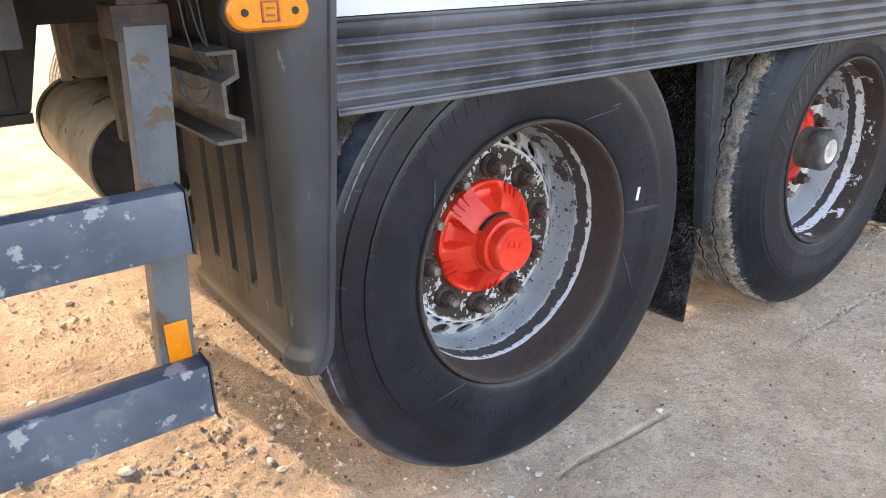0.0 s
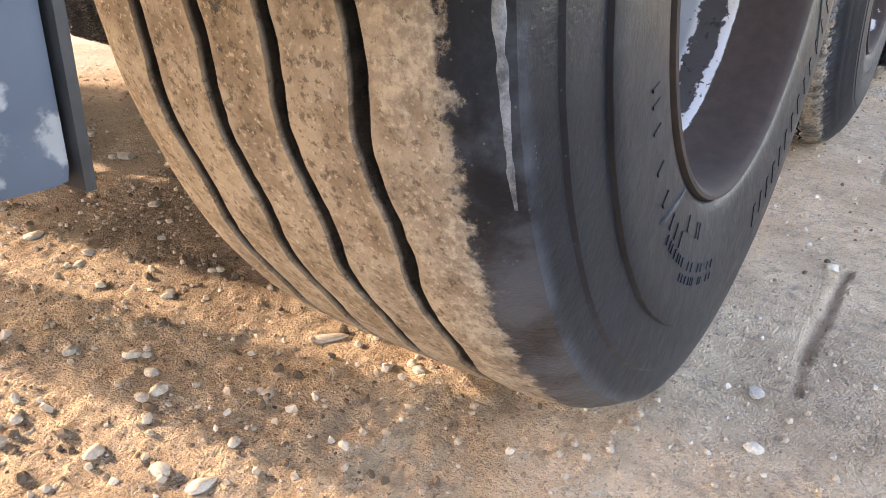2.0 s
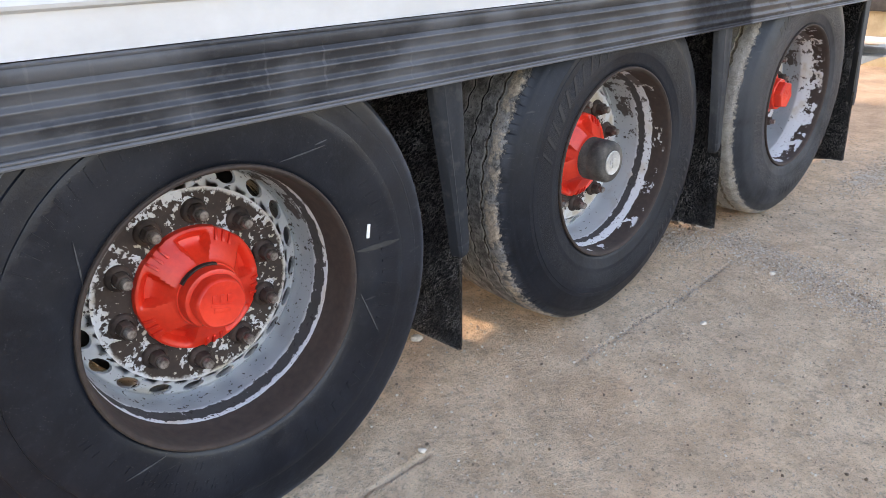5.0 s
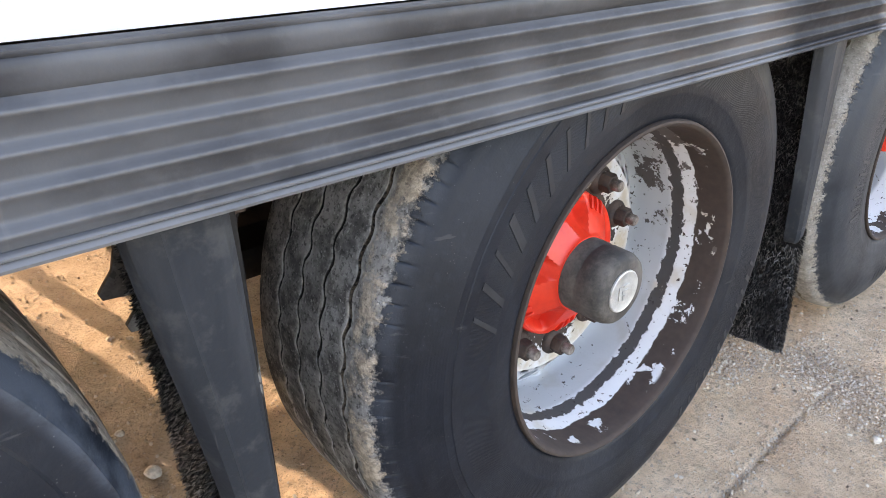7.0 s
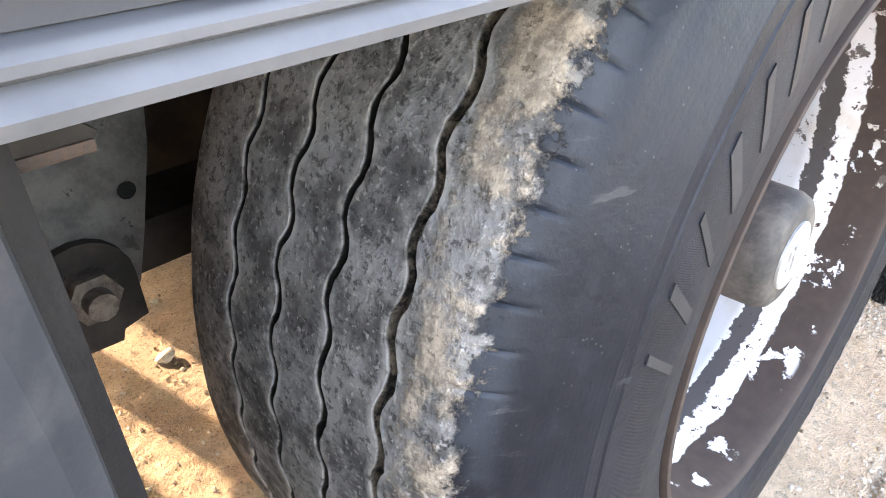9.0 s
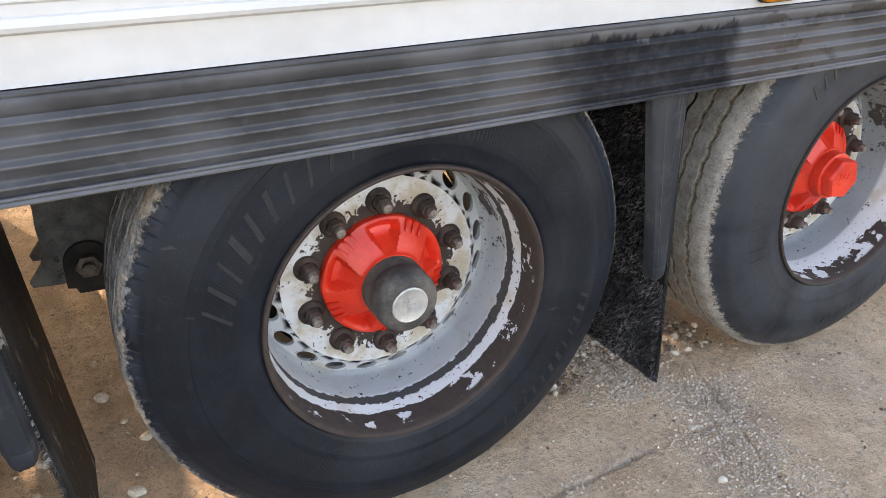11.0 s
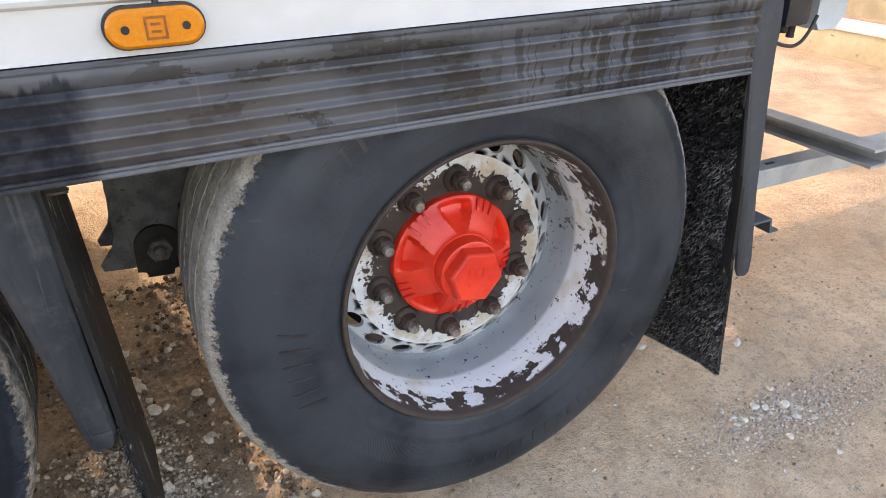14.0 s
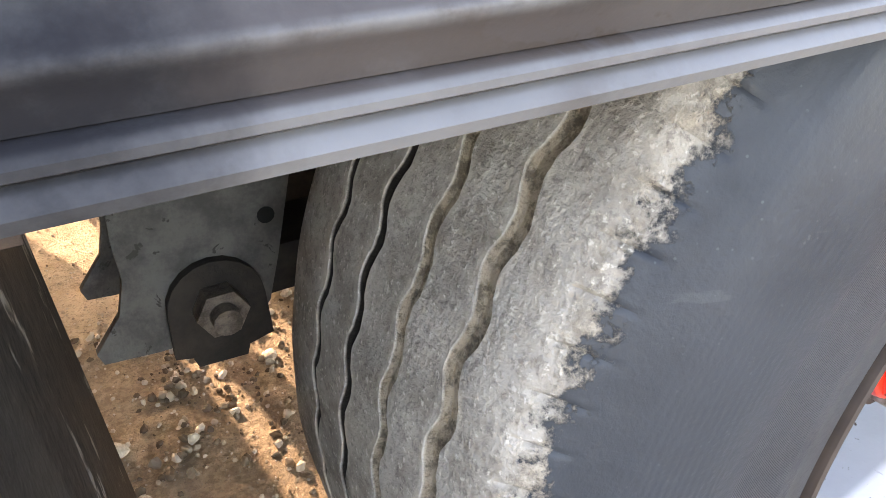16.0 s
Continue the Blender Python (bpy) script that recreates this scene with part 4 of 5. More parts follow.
scuff((0.300, 0.036), (0.412, 0.036), 0.008, "black_plastic", "dark gouge in the tyre wall")
for p, q in (((-0.257, 0.232), (-0.255, 0.132)), ((0.134, 0.277), (0.234, 0.291)), ((0.300, -0.068), (0.337, -0.177)), ((-0.266, -0.250), (-0.185, -0.242)), ((0.212, 0.296), (0.240, 0.302))):
    scuff(p, q, 0.0016, "scuff", "thin pale scrape on the tyre wall")

def rubbed_arc(a0, a1, r, half, material, label):
    """A rubbed streak that follows the shoulder of the first tyre between two angles."""
    bm = bmesh.new()
    rows = []
    rs, ys = [p[1] for p in SHOULDER_SQUARE], [p[0] for p in SHOULDER_SQUARE]
    for j in range(25):
        f = j / 24
        a = radians(a0 + (a1 - a0) * f)
        w = half * (0.3 + 0.7 * math.sin(math.pi * min(1.0, 0.08 + f * 0.92))) * (0.8 + 0.6 * noise.noise(Vector((f * 11, r * 50, 2))))
        row = []
        for q in (-w, -w * 0.4, w * 0.4, w):
            lift = 0.0009 if abs(q) < w * 0.7 else -0.0006
            rr = r + q
            row.append(bm.verts.new((rr * math.sin(a), np.interp(rr, rs, ys) - lift, (rr + lift) * math.cos(a))))
        rows.append(row)
    for p, q in zip(rows, rows[1:]):
        for i in range(3):
            bm.faces.new((p[i], p[i + 1], q[i + 1], q[i]))
    return part("scuff_mark", bm, material, WHEELS[0], label)


rubbed_arc(-111.5, -94, 0.5030, 0.0026, "rub", "pale rubbed streak round the tyre's shoulder")
rubbed_arc(-66, -40, 0.4845, 0.0034, "rub", "pale rubbed streak round the tyre's shoulder")

# the wheels of the far side
far_tyre = None
for i in range(3):
    w = new("wheel", WHEELS[i].data)
    w.parent = trailer
    w.matrix_basis = pose(AXLES[i], 2.44, HUBS[i], 0, 0, 180)
    if far_tyre is None:
        far_tyre = part("tyre", tyre("tyre", "tread_grey", 120, GROOVES_WIDE, 0.003, 20, ""), "tread_grey", w)
    else:
        again(far_tyre, Matrix(), w)


# ---------------------------------------------------------------- body side
SKIRT_Y = -0.080
def skirt():
    """Ribbed skirt section drawn out along the trailer: narrow crests, each above a slope that falls back to a crease."""
    top = 1.0205
    out = [(0.004, 0.0), (-0.001, 0.0015), (-0.0015, 0.004), (0.0, 0.006), (-0.0015, 0.008), (-0.0015, 0.018), (0.0005, 0.025), (0.0032, 0.0300)]
    for c in (0.0395, 0.0670, 0.0945, 0.1220):
        out += [(0.0036, c - 0.0092), (0.0024, c - 0.0070), (0.0002, c - 0.0040), (-0.0026, c - 0.0016), (-0.0034, c), (-0.0028, c + 0.0014), (-0.0012, c + 0.0034), (0.0006, c + 0.0070), (0.0020, c + 0.0112), (0.0030, c + 0.0155 if c < 0.12 else c + 0.0110)]
    out += [(0.0030, 0.1335), (-0.0020, 0.1345), (-0.0038, 0.1365), (-0.0034, 0.1385), (-0.0004, 0.1400), (-0.0030, 0.1412), (-0.0054, 0.1440), (-0.0040, 0.1470), (0.012, 0.1480), (0.014, 0.138), (0.014, 0.0)]
    bm = bmesh.new()
    prism(bm, [(SKIRT_Y + y, top - d) for y, d in out], "x", -0.452, 3.165)
    return bm


part("side_skirt", skirt(), "skirt", trailer, "grey-black ribbed plastic side skirt with wash marks", angle=50)
REAR = 4.9
bm = bmesh.new()
panel = [(-0.022, 1.0135), (-0.022, 1.077), (-0.034, 1.082), (-0.0365, 1.088), (-0.034, 1.098), (-0.030, 1.1), (-0.030, 1.114), (-0.034, 1.117), (-0.034, 1.1225), (-0.028, 1.1245),
         (-0.028, 1.195), (-0.031, 1.197), (-0.031, 1.204), (-0.022, 1.208), (-0.022, 3.95), (-0.008, 3.95), (-0.008, 1.0135)]
prism(bm, [(y - 0.043, z + 0.0085 * (z < 3)) for y, z in panel], "x", -0.452, REAR)
prism(bm, [(y - 0.043, z + 0.0085 * (z < 3)) for y, z in panel[3:-1]] + [(-0.051, 1.0965)], "x", -9.6, -0.4525)
part("side_panel", bm, "white", trailer, "white side panel with a projecting ledge", angle=30)
bm = bmesh.new()
box(bm, -9.6, REAR, -0.0722, -0.0705, 1.1345, 1.2030)
tape = part("reflective_tape", bm, "tape", trailer, "pale green-grey reflective contour tape", smooth=False)
bm = bmesh.new()
ele = [(-0.006, -0.019), (0.000, -0.019), (0.001, -0.008), (0.007, -0.007), (0.009, -0.019), (0.016, -0.019), (0.018, -0.004), (0.019, 0.004), (0.015, 0.010), (0.006, 0.013), (-0.002, 0.012), (-0.007, 0.015), (-0.013, 0.013), (-0.017, 0.014),
       (-0.021, 0.019), (-0.025, 0.019), (-0.026, 0.016), (-0.022, 0.013), (-0.018, 0.007), (-0.013, 0.003), (-0.009, 0.001), (-0.008, -0.008)]
prism(bm, ele, "y", -0.0735, -0.0723)
mark = part("printed_mark", bm, "white_mark", trailer, "white printed mark on the tape", smooth=False)
mark.matrix_basis = pose(1.415, 0, 1.160)
for i in (-4, -3, -2, -1, 1, 2, 3, 4, 5, 6):
    again(mark, pose(1.415 + 0.340 * i, 0, 1.160))

# the rest of the box: floor, far side, roof, ends
bm = bmesh.new()
box(bm, -9.6, REAR, -0.048, 2.47, 1.09, 1.2)
part("floor", bm, "chassis", trailer, smooth=False)
bm = bmesh.new()
box(bm, -9.6, REAR, 2.471, 2.51, 0.98, 3.95)
part("far_panel", bm, "white", trailer, smooth=False)
bm = bmesh.new()
box(bm, -9.6, REAR, -0.02, 2.51, 3.951, 4.0)
part("roof", bm, "white", trailer, smooth=False)
# unseen panel added on the far side to shade the rear ground
part("far_rear_blocker", box(bmesh.new(), 3.2, 4.85, 2.44, 2.468, 0.68, 1.05, 0.004), "guard_grey", trailer)
bm = bmesh.new()
box(bm, REAR + 0.001, REAR + 0.03, -0.02, 2.5, 1.0, 3.95)
part("rear_door", bm, "white", trailer, smooth=False)
bm = bmesh.new()
box(bm, -9.64, -9.601, -0.02, 2.5, 1.0, 3.95)
part("front_wall", bm, "white", trailer, smooth=False)


# ---------------------------------------------------------------- marker lamps
def lamp(x, y, z, roll):
    L, Hh = 0.0585, 0.0235
    def oval(l, h, n=12):
        pts = []
        for s, c0 in ((1, l - h), (-1, -(l - h))):
            for j in range(n + 1):
                a = -math.pi / 2 + math.pi * j / n
                pts.append((c0 + s * h * math.cos(a), s * h * math.sin(a)))
        return pts
    bm = bmesh.new()
    prism(bm, oval(L + 0.003, Hh + 0.003), "y", 0.0, -0.010)
    base = part("marker_lamp", bm, "black_plastic", trailer, "amber oval side marker lamp")
    base.matrix_basis = pose(x, y, z, 0, roll, 0)
    bm = bmesh.new()
    layers = [oval(L, Hh), oval(L, Hh), oval(L - 0.004, Hh - 0.004)]
    rings = [[bm.verts.new((p[0], yy, p[1])) for p in o] for o, yy in zip(layers, (-0.008, -0.017, -0.021))]
    for a, b in zip(rings, rings[1:]):
        for i in range(len(a)):
            j = (i + 1) % len(a)
            bm.faces.new((a[i], a[j], b[j], b[i]))
    bm.faces.new(rings[-1])
    part("lens", bm, "amber", base, "amber ribbed lens")
    for e in (-1, 1):
        bm = bmesh.new()
        rod(bm, (e * 0.036, -0.0195, 0), (e * 0.036, -0.0225, 0), 0.0052)
        part("screw", bm, "dark_steel", base)
    bm = bmesh.new()
    for x0, x1, z0, z1 in ((-0.013, -0.010, -0.014, 0.014), (0.010, 0.013, -0.014, 0.014), (-0.010, 0.010, 0.011, 0.014), (-0.010, 0.010, -0.014, -0.011), (-0.006, 0.006, 0.003, 0.006), (-0.006, 0.006, -0.006, -0.003)):
        box(bm, x0, x1, -0.0225, -0.020, z0, z1)
    part("reflex_square", bm, MAT["rust_amber"], base)
    bm = bmesh.new()
    rod(bm, (0.005, -0.004, 0.024), (0.008, -0.004, 0.042), 0.004, 8)
    part("cable", bm, "black_plastic", base)
    return base


MAT["rust_amber"] = noisy("amber_inner", (0.22, 0.055, 0.003), (0.34, 0.09, 0.005), 60)
lamp(2.113, -0.066, 1.057, 0)
lamp(-0.573, -0.119, 1.040, 0)


# ---------------------------------------------------------------- mudguards and flaps
def bracket(x):
    """Outer lip of a plastic mudguard end: a tapering strip with a fold down its face and a rounded foot, leaning back."""
    bm = bmesh.new()
    rows = [(0.872, -0.085, 0.010, 0), (0.80, -0.075, 0.014, 0), (0.70, -0.058, 0.017, 0), (0.60, -0.042, 0.021, 0), (0.50, -0.028, 0.026, 0), (0.466, -0.0235, 0.0275, 0), (0.463, -0.0235, 0.0275, 0.0018), (0.459, -0.022, 0.028, 0), (0.440, -0.019, 0.026, 0.001), (0.430, -0.014, 0.022, 0.004), (0.425, -0.006, 0.014, 0.009)]
    ring = []
    for z, a, b, k in rows:
        s = b - a
        pts = ((a, -0.035), (a + 0.004, -0.051), (a + s * 0.14, -0.0595 + k), (a + s * 0.30, -0.0645 + k), (a + s * 0.36, -0.0620 + k), (a + s * 0.62, -0.0632 + k), (b - s * 0.12, -0.0610 + k), (b - 0.002, -0.055 + k), (b, -0.048), (b + 0.001, -0.028), (b - 0.006, -0.028), (b - 0.008, -0.048), (b - s * 0.2, -0.054), (a + s * 0.2, -0.054), (a + 0.007, -0.035))
        ring.append([bm.verts.new((x + px, y, z)) for px, y in pts])
    for p, q in zip(ring, ring[1:]):
        for i in range(len(p)):
            j = (i + 1) % len(p)
            bm.faces.new((p[i], p[j], q[j], q[i]))
    bm.faces.new(ring[0])
    bm.faces.new(ring[-1])
    return bm


def flap_base(x, z0, z1, drop, inset):
    bm = bmesh.new()
    rows = 8
    prev = None
    for i in range(rows + 1):
        f = i / rows
        z = z1 + (z0 - z1) * f
        dx = 0.045 * f
        ring = [bm.verts.new((x + dx - 0.004, -0.046 + inset * f, z)), bm.verts.new((x + dx + 0.006, -0.046 + inset * f, z)), bm.verts.new((x + dx + 0.006, 0.33, z - drop * f)), bm.verts.new((x + dx - 0.004, 0.33, z - drop * f))]
        if prev:
            for j in range(4):
                bm.faces.new((prev[j], prev[(j + 1) % 4], ring[(j + 1) % 4], ring[j]))
        else:
            bm.faces.new(ring)
        prev = ring
    bm.faces.new(prev)
    return bm


def bristles(x, z0, z1, drop, count, seed, inset):
    """Short stiff bristles over the flap's face, longer along its outer and lower edges."""
    rnd = random.Random(seed)
    verts, faces = [], []
    for i in range(count):
        f = 1 - rnd.random() ** 1.25
        rim = i % 14
        if rim == 1:
            f = 0.995
        y = rnd.uniform(-0.046 + inset * f if f > 0.62 else -0.025, 0.33)
        if rim == 0 and f > 0.55:
            y = -0.045 + inset * f
        z = z1 + (z0 - z1) * f - drop * f * max(0, y) / 0.33
        px = x + 0.045 * f - 0.004
        l = rnd.uniform(0.007, 0.013)
        d = Vector((-rnd.uniform(0.5, 1), rnd.uniform(-0.8, 0.4), rnd.uniform(-0.9, 0.15)))
        if rim == 0:
            d = Vector((-rnd.uniform(0.0, 0.6), -1, -rnd.uniform(0, 0.5)))
        if rim == 1:
            d = Vector((-rnd.uniform(0.0, 0.6), rnd.uniform(-0.5, 0.3), -1))
        d = d.normalized() * l
        w = Vector((0, rnd.uniform(-1, 1), rnd.uniform(-1, 1))).normalized() * 0.0014
        b = Vector((px, y, z))
        n = len(verts)
        verts += [b - w, b + w, b + d + w * 0.4, b + d - w * 0.4]
        faces.append((n, n + 1, n + 2, n + 3))
    me = bpy.data.meshes.new("bristles")
    me.from_pydata(verts, [], faces)
    me.materials.append(MAT["flap"])
    return me


END_GUARDS = []
for i, (x, z0, drop, inset) in enumerate(((0.622, 0.112, 0.02, 0.058), (1.918, 0.122, 0.03, -0.012), (3.218, 0.110, 0.06, -0.012))):
    g = None
    if i < 2:
        g = part("mudguard", bracket(x), "guard_grey", trailer, "grey plastic mudguard end", angle=28)
        bm = prism(bmesh.new(), [(x - 0.010, 0.868), (x + 0.018, 0.866), (x + 0.050, 0.840), (x + 0.048, 0.8365), (x - 0.010, 0.8375)], "y", -0.003, 0.003)
        part("stay_plate", bm, "dark_steel", g, "dark pointed stay plate behind the mudguard", smooth=False)
        part("stay_edge", box(bmesh.new(), x + 0.020, x + 0.0485, -0.0042, 0.0042, 0.8345, 0.8385, 0.001), "rust", g, "rusty lower edge")
    else:
        bm = bmesh.new()
        strip = [(3.160, 1.075), (3.175, 1.085), (3.250, 1.075), (3.262, 0.96), (3.262, 0.90), (3.270, 0.80), (3.290, 0.60), (3.320, 0.42), (3.322, 0.385), (3.312, 0.374), (3.290, 0.376), (3.277, 0.40), (3.245, 0.60), (3.205, 0.86), (3.185, 0.98)]
        prism(bm, strip, "y", -0.050, -0.042)
        prism(bm, [(p[0] + 0.001, p[1]) for p in strip[2:8]] + [(p[0] - 0.008, p[1]) for p in reversed(strip[2:8])], "y", -0.0415, 0.03)
        bmesh.ops.bevel(bm, geom=[e for e in bm.edges if e.calc_length() > 0.03], offset=0.0015, segments=1, affect="EDGES")
        g = part("mudguard", bm, "guard_grey", trailer, "grey plastic mudguard end plate", angle=50)
    f = part("mud_flap", flap_base(x + 0.012, z0, 0.86, drop, inset), "flap_back", g, "black bristled spray flap")
    b = new("bristles", bristles(x + 0.012, z0, 0.86, drop, 34000, 20 + i, inset))
    b.parent = g
    tagged(b, kind="stuff")
    END_GUARDS.append(g)

# front mudguard: a dusty ribbed wall with a grey outer cheek
gx = -0.568
bm = bmesh.new()
cheek = []
for z, xr in ((1.12, -0.452), (0.97, -0.464), (0.82, -0.475), (0.71, -0.486), (0.59, -0.497), (0.505, -0.506), (0.488, -0.510), (0.468, -0.521), (0.456, -0.534)):
    k = {0.488: -0.013, 0.468: -0.011, 0.456: -0.009}.get(z, 0.0)
    cheek.append([bm.verts.new(p) for p in ((gx + k, -0.0725, z), (gx + 0.002 + k, -0.086, z), (gx + 0.009 + k * 0.9, -0.099 + k * 0.3, z), (gx + 0.020 + k * 0.7, -0.109 + k * 0.6, z), (gx + 0.034, -0.113, z), (xr - 0.016, -0.113, z), (xr - 0.013, -0.118, z), (xr - 0.003, -0.118, z), (xr, -0.111, z), (xr, -0.088, z), (xr - 0.004, -0.088, z), (xr - 0.005, -0.106, z), (gx + 0.034, -0.106, z), (gx + 0.014, -0.092, z), (gx + 0.007, -0.0725, z))])
for p, q in zip(cheek, cheek[1:]):
    for i in range(len(p)):
        j = (i + 1) % len(p)
        bm.faces.new((p[i], p[j], q[j], q[i]))
bm.faces.new(cheek[0])
bm.faces.new(cheek[-1])
fg = part("mudguard", bm, "front_guard", trailer, "grey plastic front mudguard with dusty ribbed face", angle=50)
bm = bmesh.new()
ribs = (-0.043, 0.058, 0.151, 0.245)
line = [(-0.072, 0.0)]
for r in ribs:
    line += [(r - 0.016, 0.0), (r - 0.014, 0.019), (r + 0.010, 0.016), (r + 0.016, 0.0)]
line += [(0.36, 0.0)]
zs = [1.12, 0.60, 0.58, 0.562, 0.54, 0.505, 0.496, 0.488, 0.470, 0.455]
depth = [1, 1, 0.9, 0, 0, 0, 0, 0, 0, 0]
lip = [0, 0, 0, 0, 0, 0.0, -0.010, -0.013, -0.011, -0.009]
front = [[bm.verts.new((gx + d * k + l, y, z)) for y, d in line] for z, k, l in zip(zs, depth, lip)]
rear = [[bm.verts.new((gx + d * k + l + 0.006, y, z)) for y, d in line] for z, k, l in zip(zs, depth, lip)]
for sheet in (front, rear):
    for p, q in zip(sheet, sheet[1:]):
        for i in range(len(p) - 1):
            bm.faces.new((p[i], p[i + 1], q[i + 1], q[i]))
for i in range(len(line) - 1):
    for r in (0, -1):
        bm.faces.new((front[r][i], front[r][i + 1], rear[r][i + 1], rear[r][i]))
for i in range(len(zs) - 1):
    for c in (0, -1):
        bm.faces.new((front[i][c], front[i + 1][c], rear[i + 1][c], rear[i][c]))
part("ribbed_face", bm, "front_guard", fg, "dusty ribbed mudguard wall", angle=25)
for y in (-0.051, 0.045, 0.142, 0.24):
    bm = bmesh.new()
    rod(bm, (gx - 0.013, y, 0.468), (gx + 0.0, y, 0.468), 0.004, 10)
    part("rivet", bm, "dark_steel", fg)

# mounting arm: a folded steel rail that ends by the mudguard
bm = bmesh.new()
arm = [(-0.645, 0.985), (-0.600, 0.985), (-0.600, 0.945), (-0.622, 0.935), (-0.622, 0.895), (-0.600, 0.885), (-0.600, 0.850), (-0.645, 0.850), (-0.645, 0.856), (-0.606, 0.856), (-0.606, 0.881), (-0.628, 0.890), (-0.628, 0.940), (-0.606, 0.950), (-0.606, 0.979), (-0.645, 0.979)]
prism(bm, [(x + 0.008, z) for x, z in arm], "y", -0.05, 0.42)
part("mounting_arm", bm, "galv_dirty", trailer, "folded galvanised mounting arm", smooth=False)
for y, z, dx in ((-0.040, 0.965, -0.007), (-0.040, 0.868, -0.007), (0.0, 0.915, -0.029), (0.03, 0.915, -0.029)):
    bm = bmesh.new()
    box(bm, -0.5855 + dx, -0.584 + dx, y, y + 0.012, z - 0.006, z + 0.006)
    part("arm_slot", bm, "dark_steel", trailer, smooth=False)


# ---------------------------------------------------------------- side guard
def guard_rail(x1, z0, z1):
    bm = bmesh.new()
    box(bm, -2.7, x1, -0.030, 0.020, z0, z1, 0.006)
    return bm


bm = bmesh.new()
prism(bm, [(-0.760, 0.40), (-0.706, 0.40), (-0.664, 1.02), (-0.724, 1.02)], "y", 0.0205, 0.060)
sg = part("side_guard", bm, "post", trailer, "grey steel side guard with two scuffed rails")
part("rail", guard_rail(-0.690, 0.686, 0.788), "rail", sg, "blue-grey steel rail with scraped pale patches")
part("rail", guard_rail(-0.695, 0.392, 0.490), "rail", sg, "blue-grey steel rail with scraped pale patches")
part("end_cap", box(bmesh.new(), -0.6895, -0.686, -0.0315, 0.0215, 0.6845, 0.7895, 0.001), "black_plastic", sg)
part("end_cap", box(bmesh.new(), -0.6945, -0.691, -0.0315, 0.0215, 0.3905, 0.4915, 0.001), "black_plastic", sg)
bm = bmesh.new()
box(bm, -0.743, -0.705, 0.0165, 0.0200, 0.486, 0.559, 0.0015)
part("reflector", bm, "orange", sg, "orange stick-on reflector")
bm = bmesh.new()
box(bm, -0.737, -0.655, 0.024, 0.11, 1.0, 1.05, 0.008)
box(bm, -0.725, -0.670, 0.03, 0.10, 1.03, 1.085)
part("post_bracket", bm, "rust", sg, "rusty post bracket")
sg2 = part("side_guard_post", box(bmesh.new(), -2.3, -2.243, 0.028, 0.068, 0.40, 1.03, 0.004), "post", sg)

# far side: unseen mudguard and skirt copies, the front mudguard shifted to shape the sunlight
MIRROR = Matrix.Translation((0, 2.44, 0)) @ Matrix.Diagonal((1, -1, 1, 1))
copy_thing(fg, Matrix.Translation((-0.22, 0, 0)) @ MIRROR)
again(bpy.data.objects["side_skirt"], MIRROR)
for o in END_GUARDS:
    copy_thing(o, MIRROR)

# ---------------------------------------------------------------- under the floor
for x in AXLES:
    bm = bmesh.new()
    rod(bm, (x, 0.30, HUB_Z), (x, 2.15, HUB_Z), 0.063, 20)
    part("axle", bm, "dark_steel", trailer)
for y in (0.52, 1.85):
    bm = bmesh.new()
    prism(bm, [(y - 0.06, 0.80), (y + 0.06, 0.80), (y + 0.06, 0.815), (y + 0.006, 0.82), (y + 0.006, 1.0), (y + 0.06, 1.01), (y + 0.06, 1.029), (y - 0.06, 1.029), (y - 0.06, 1.01), (y - 0.006, 1.0), (y - 0.006, 0.82), (y - 0.06, 0.815)], "x", -0.42, 3.8)
    nk = box(bmesh.new(), -8.0, -0.421, y - 0.05, y + 0.05, 1.0, 1.0885)
    part("chassis_neck", nk, "chassis", trailer, smooth=False)
    part("chassis_beam", bm, "chassis", trailer, smooth=False)
for x in np.arange(-4.0, 3.8, 0.62):
    part("crossmember", box(bmesh.new(), x, x + 0.05, 0.03, 2.45, 1.0, 1.088), "chassis", trailer, smooth=False)


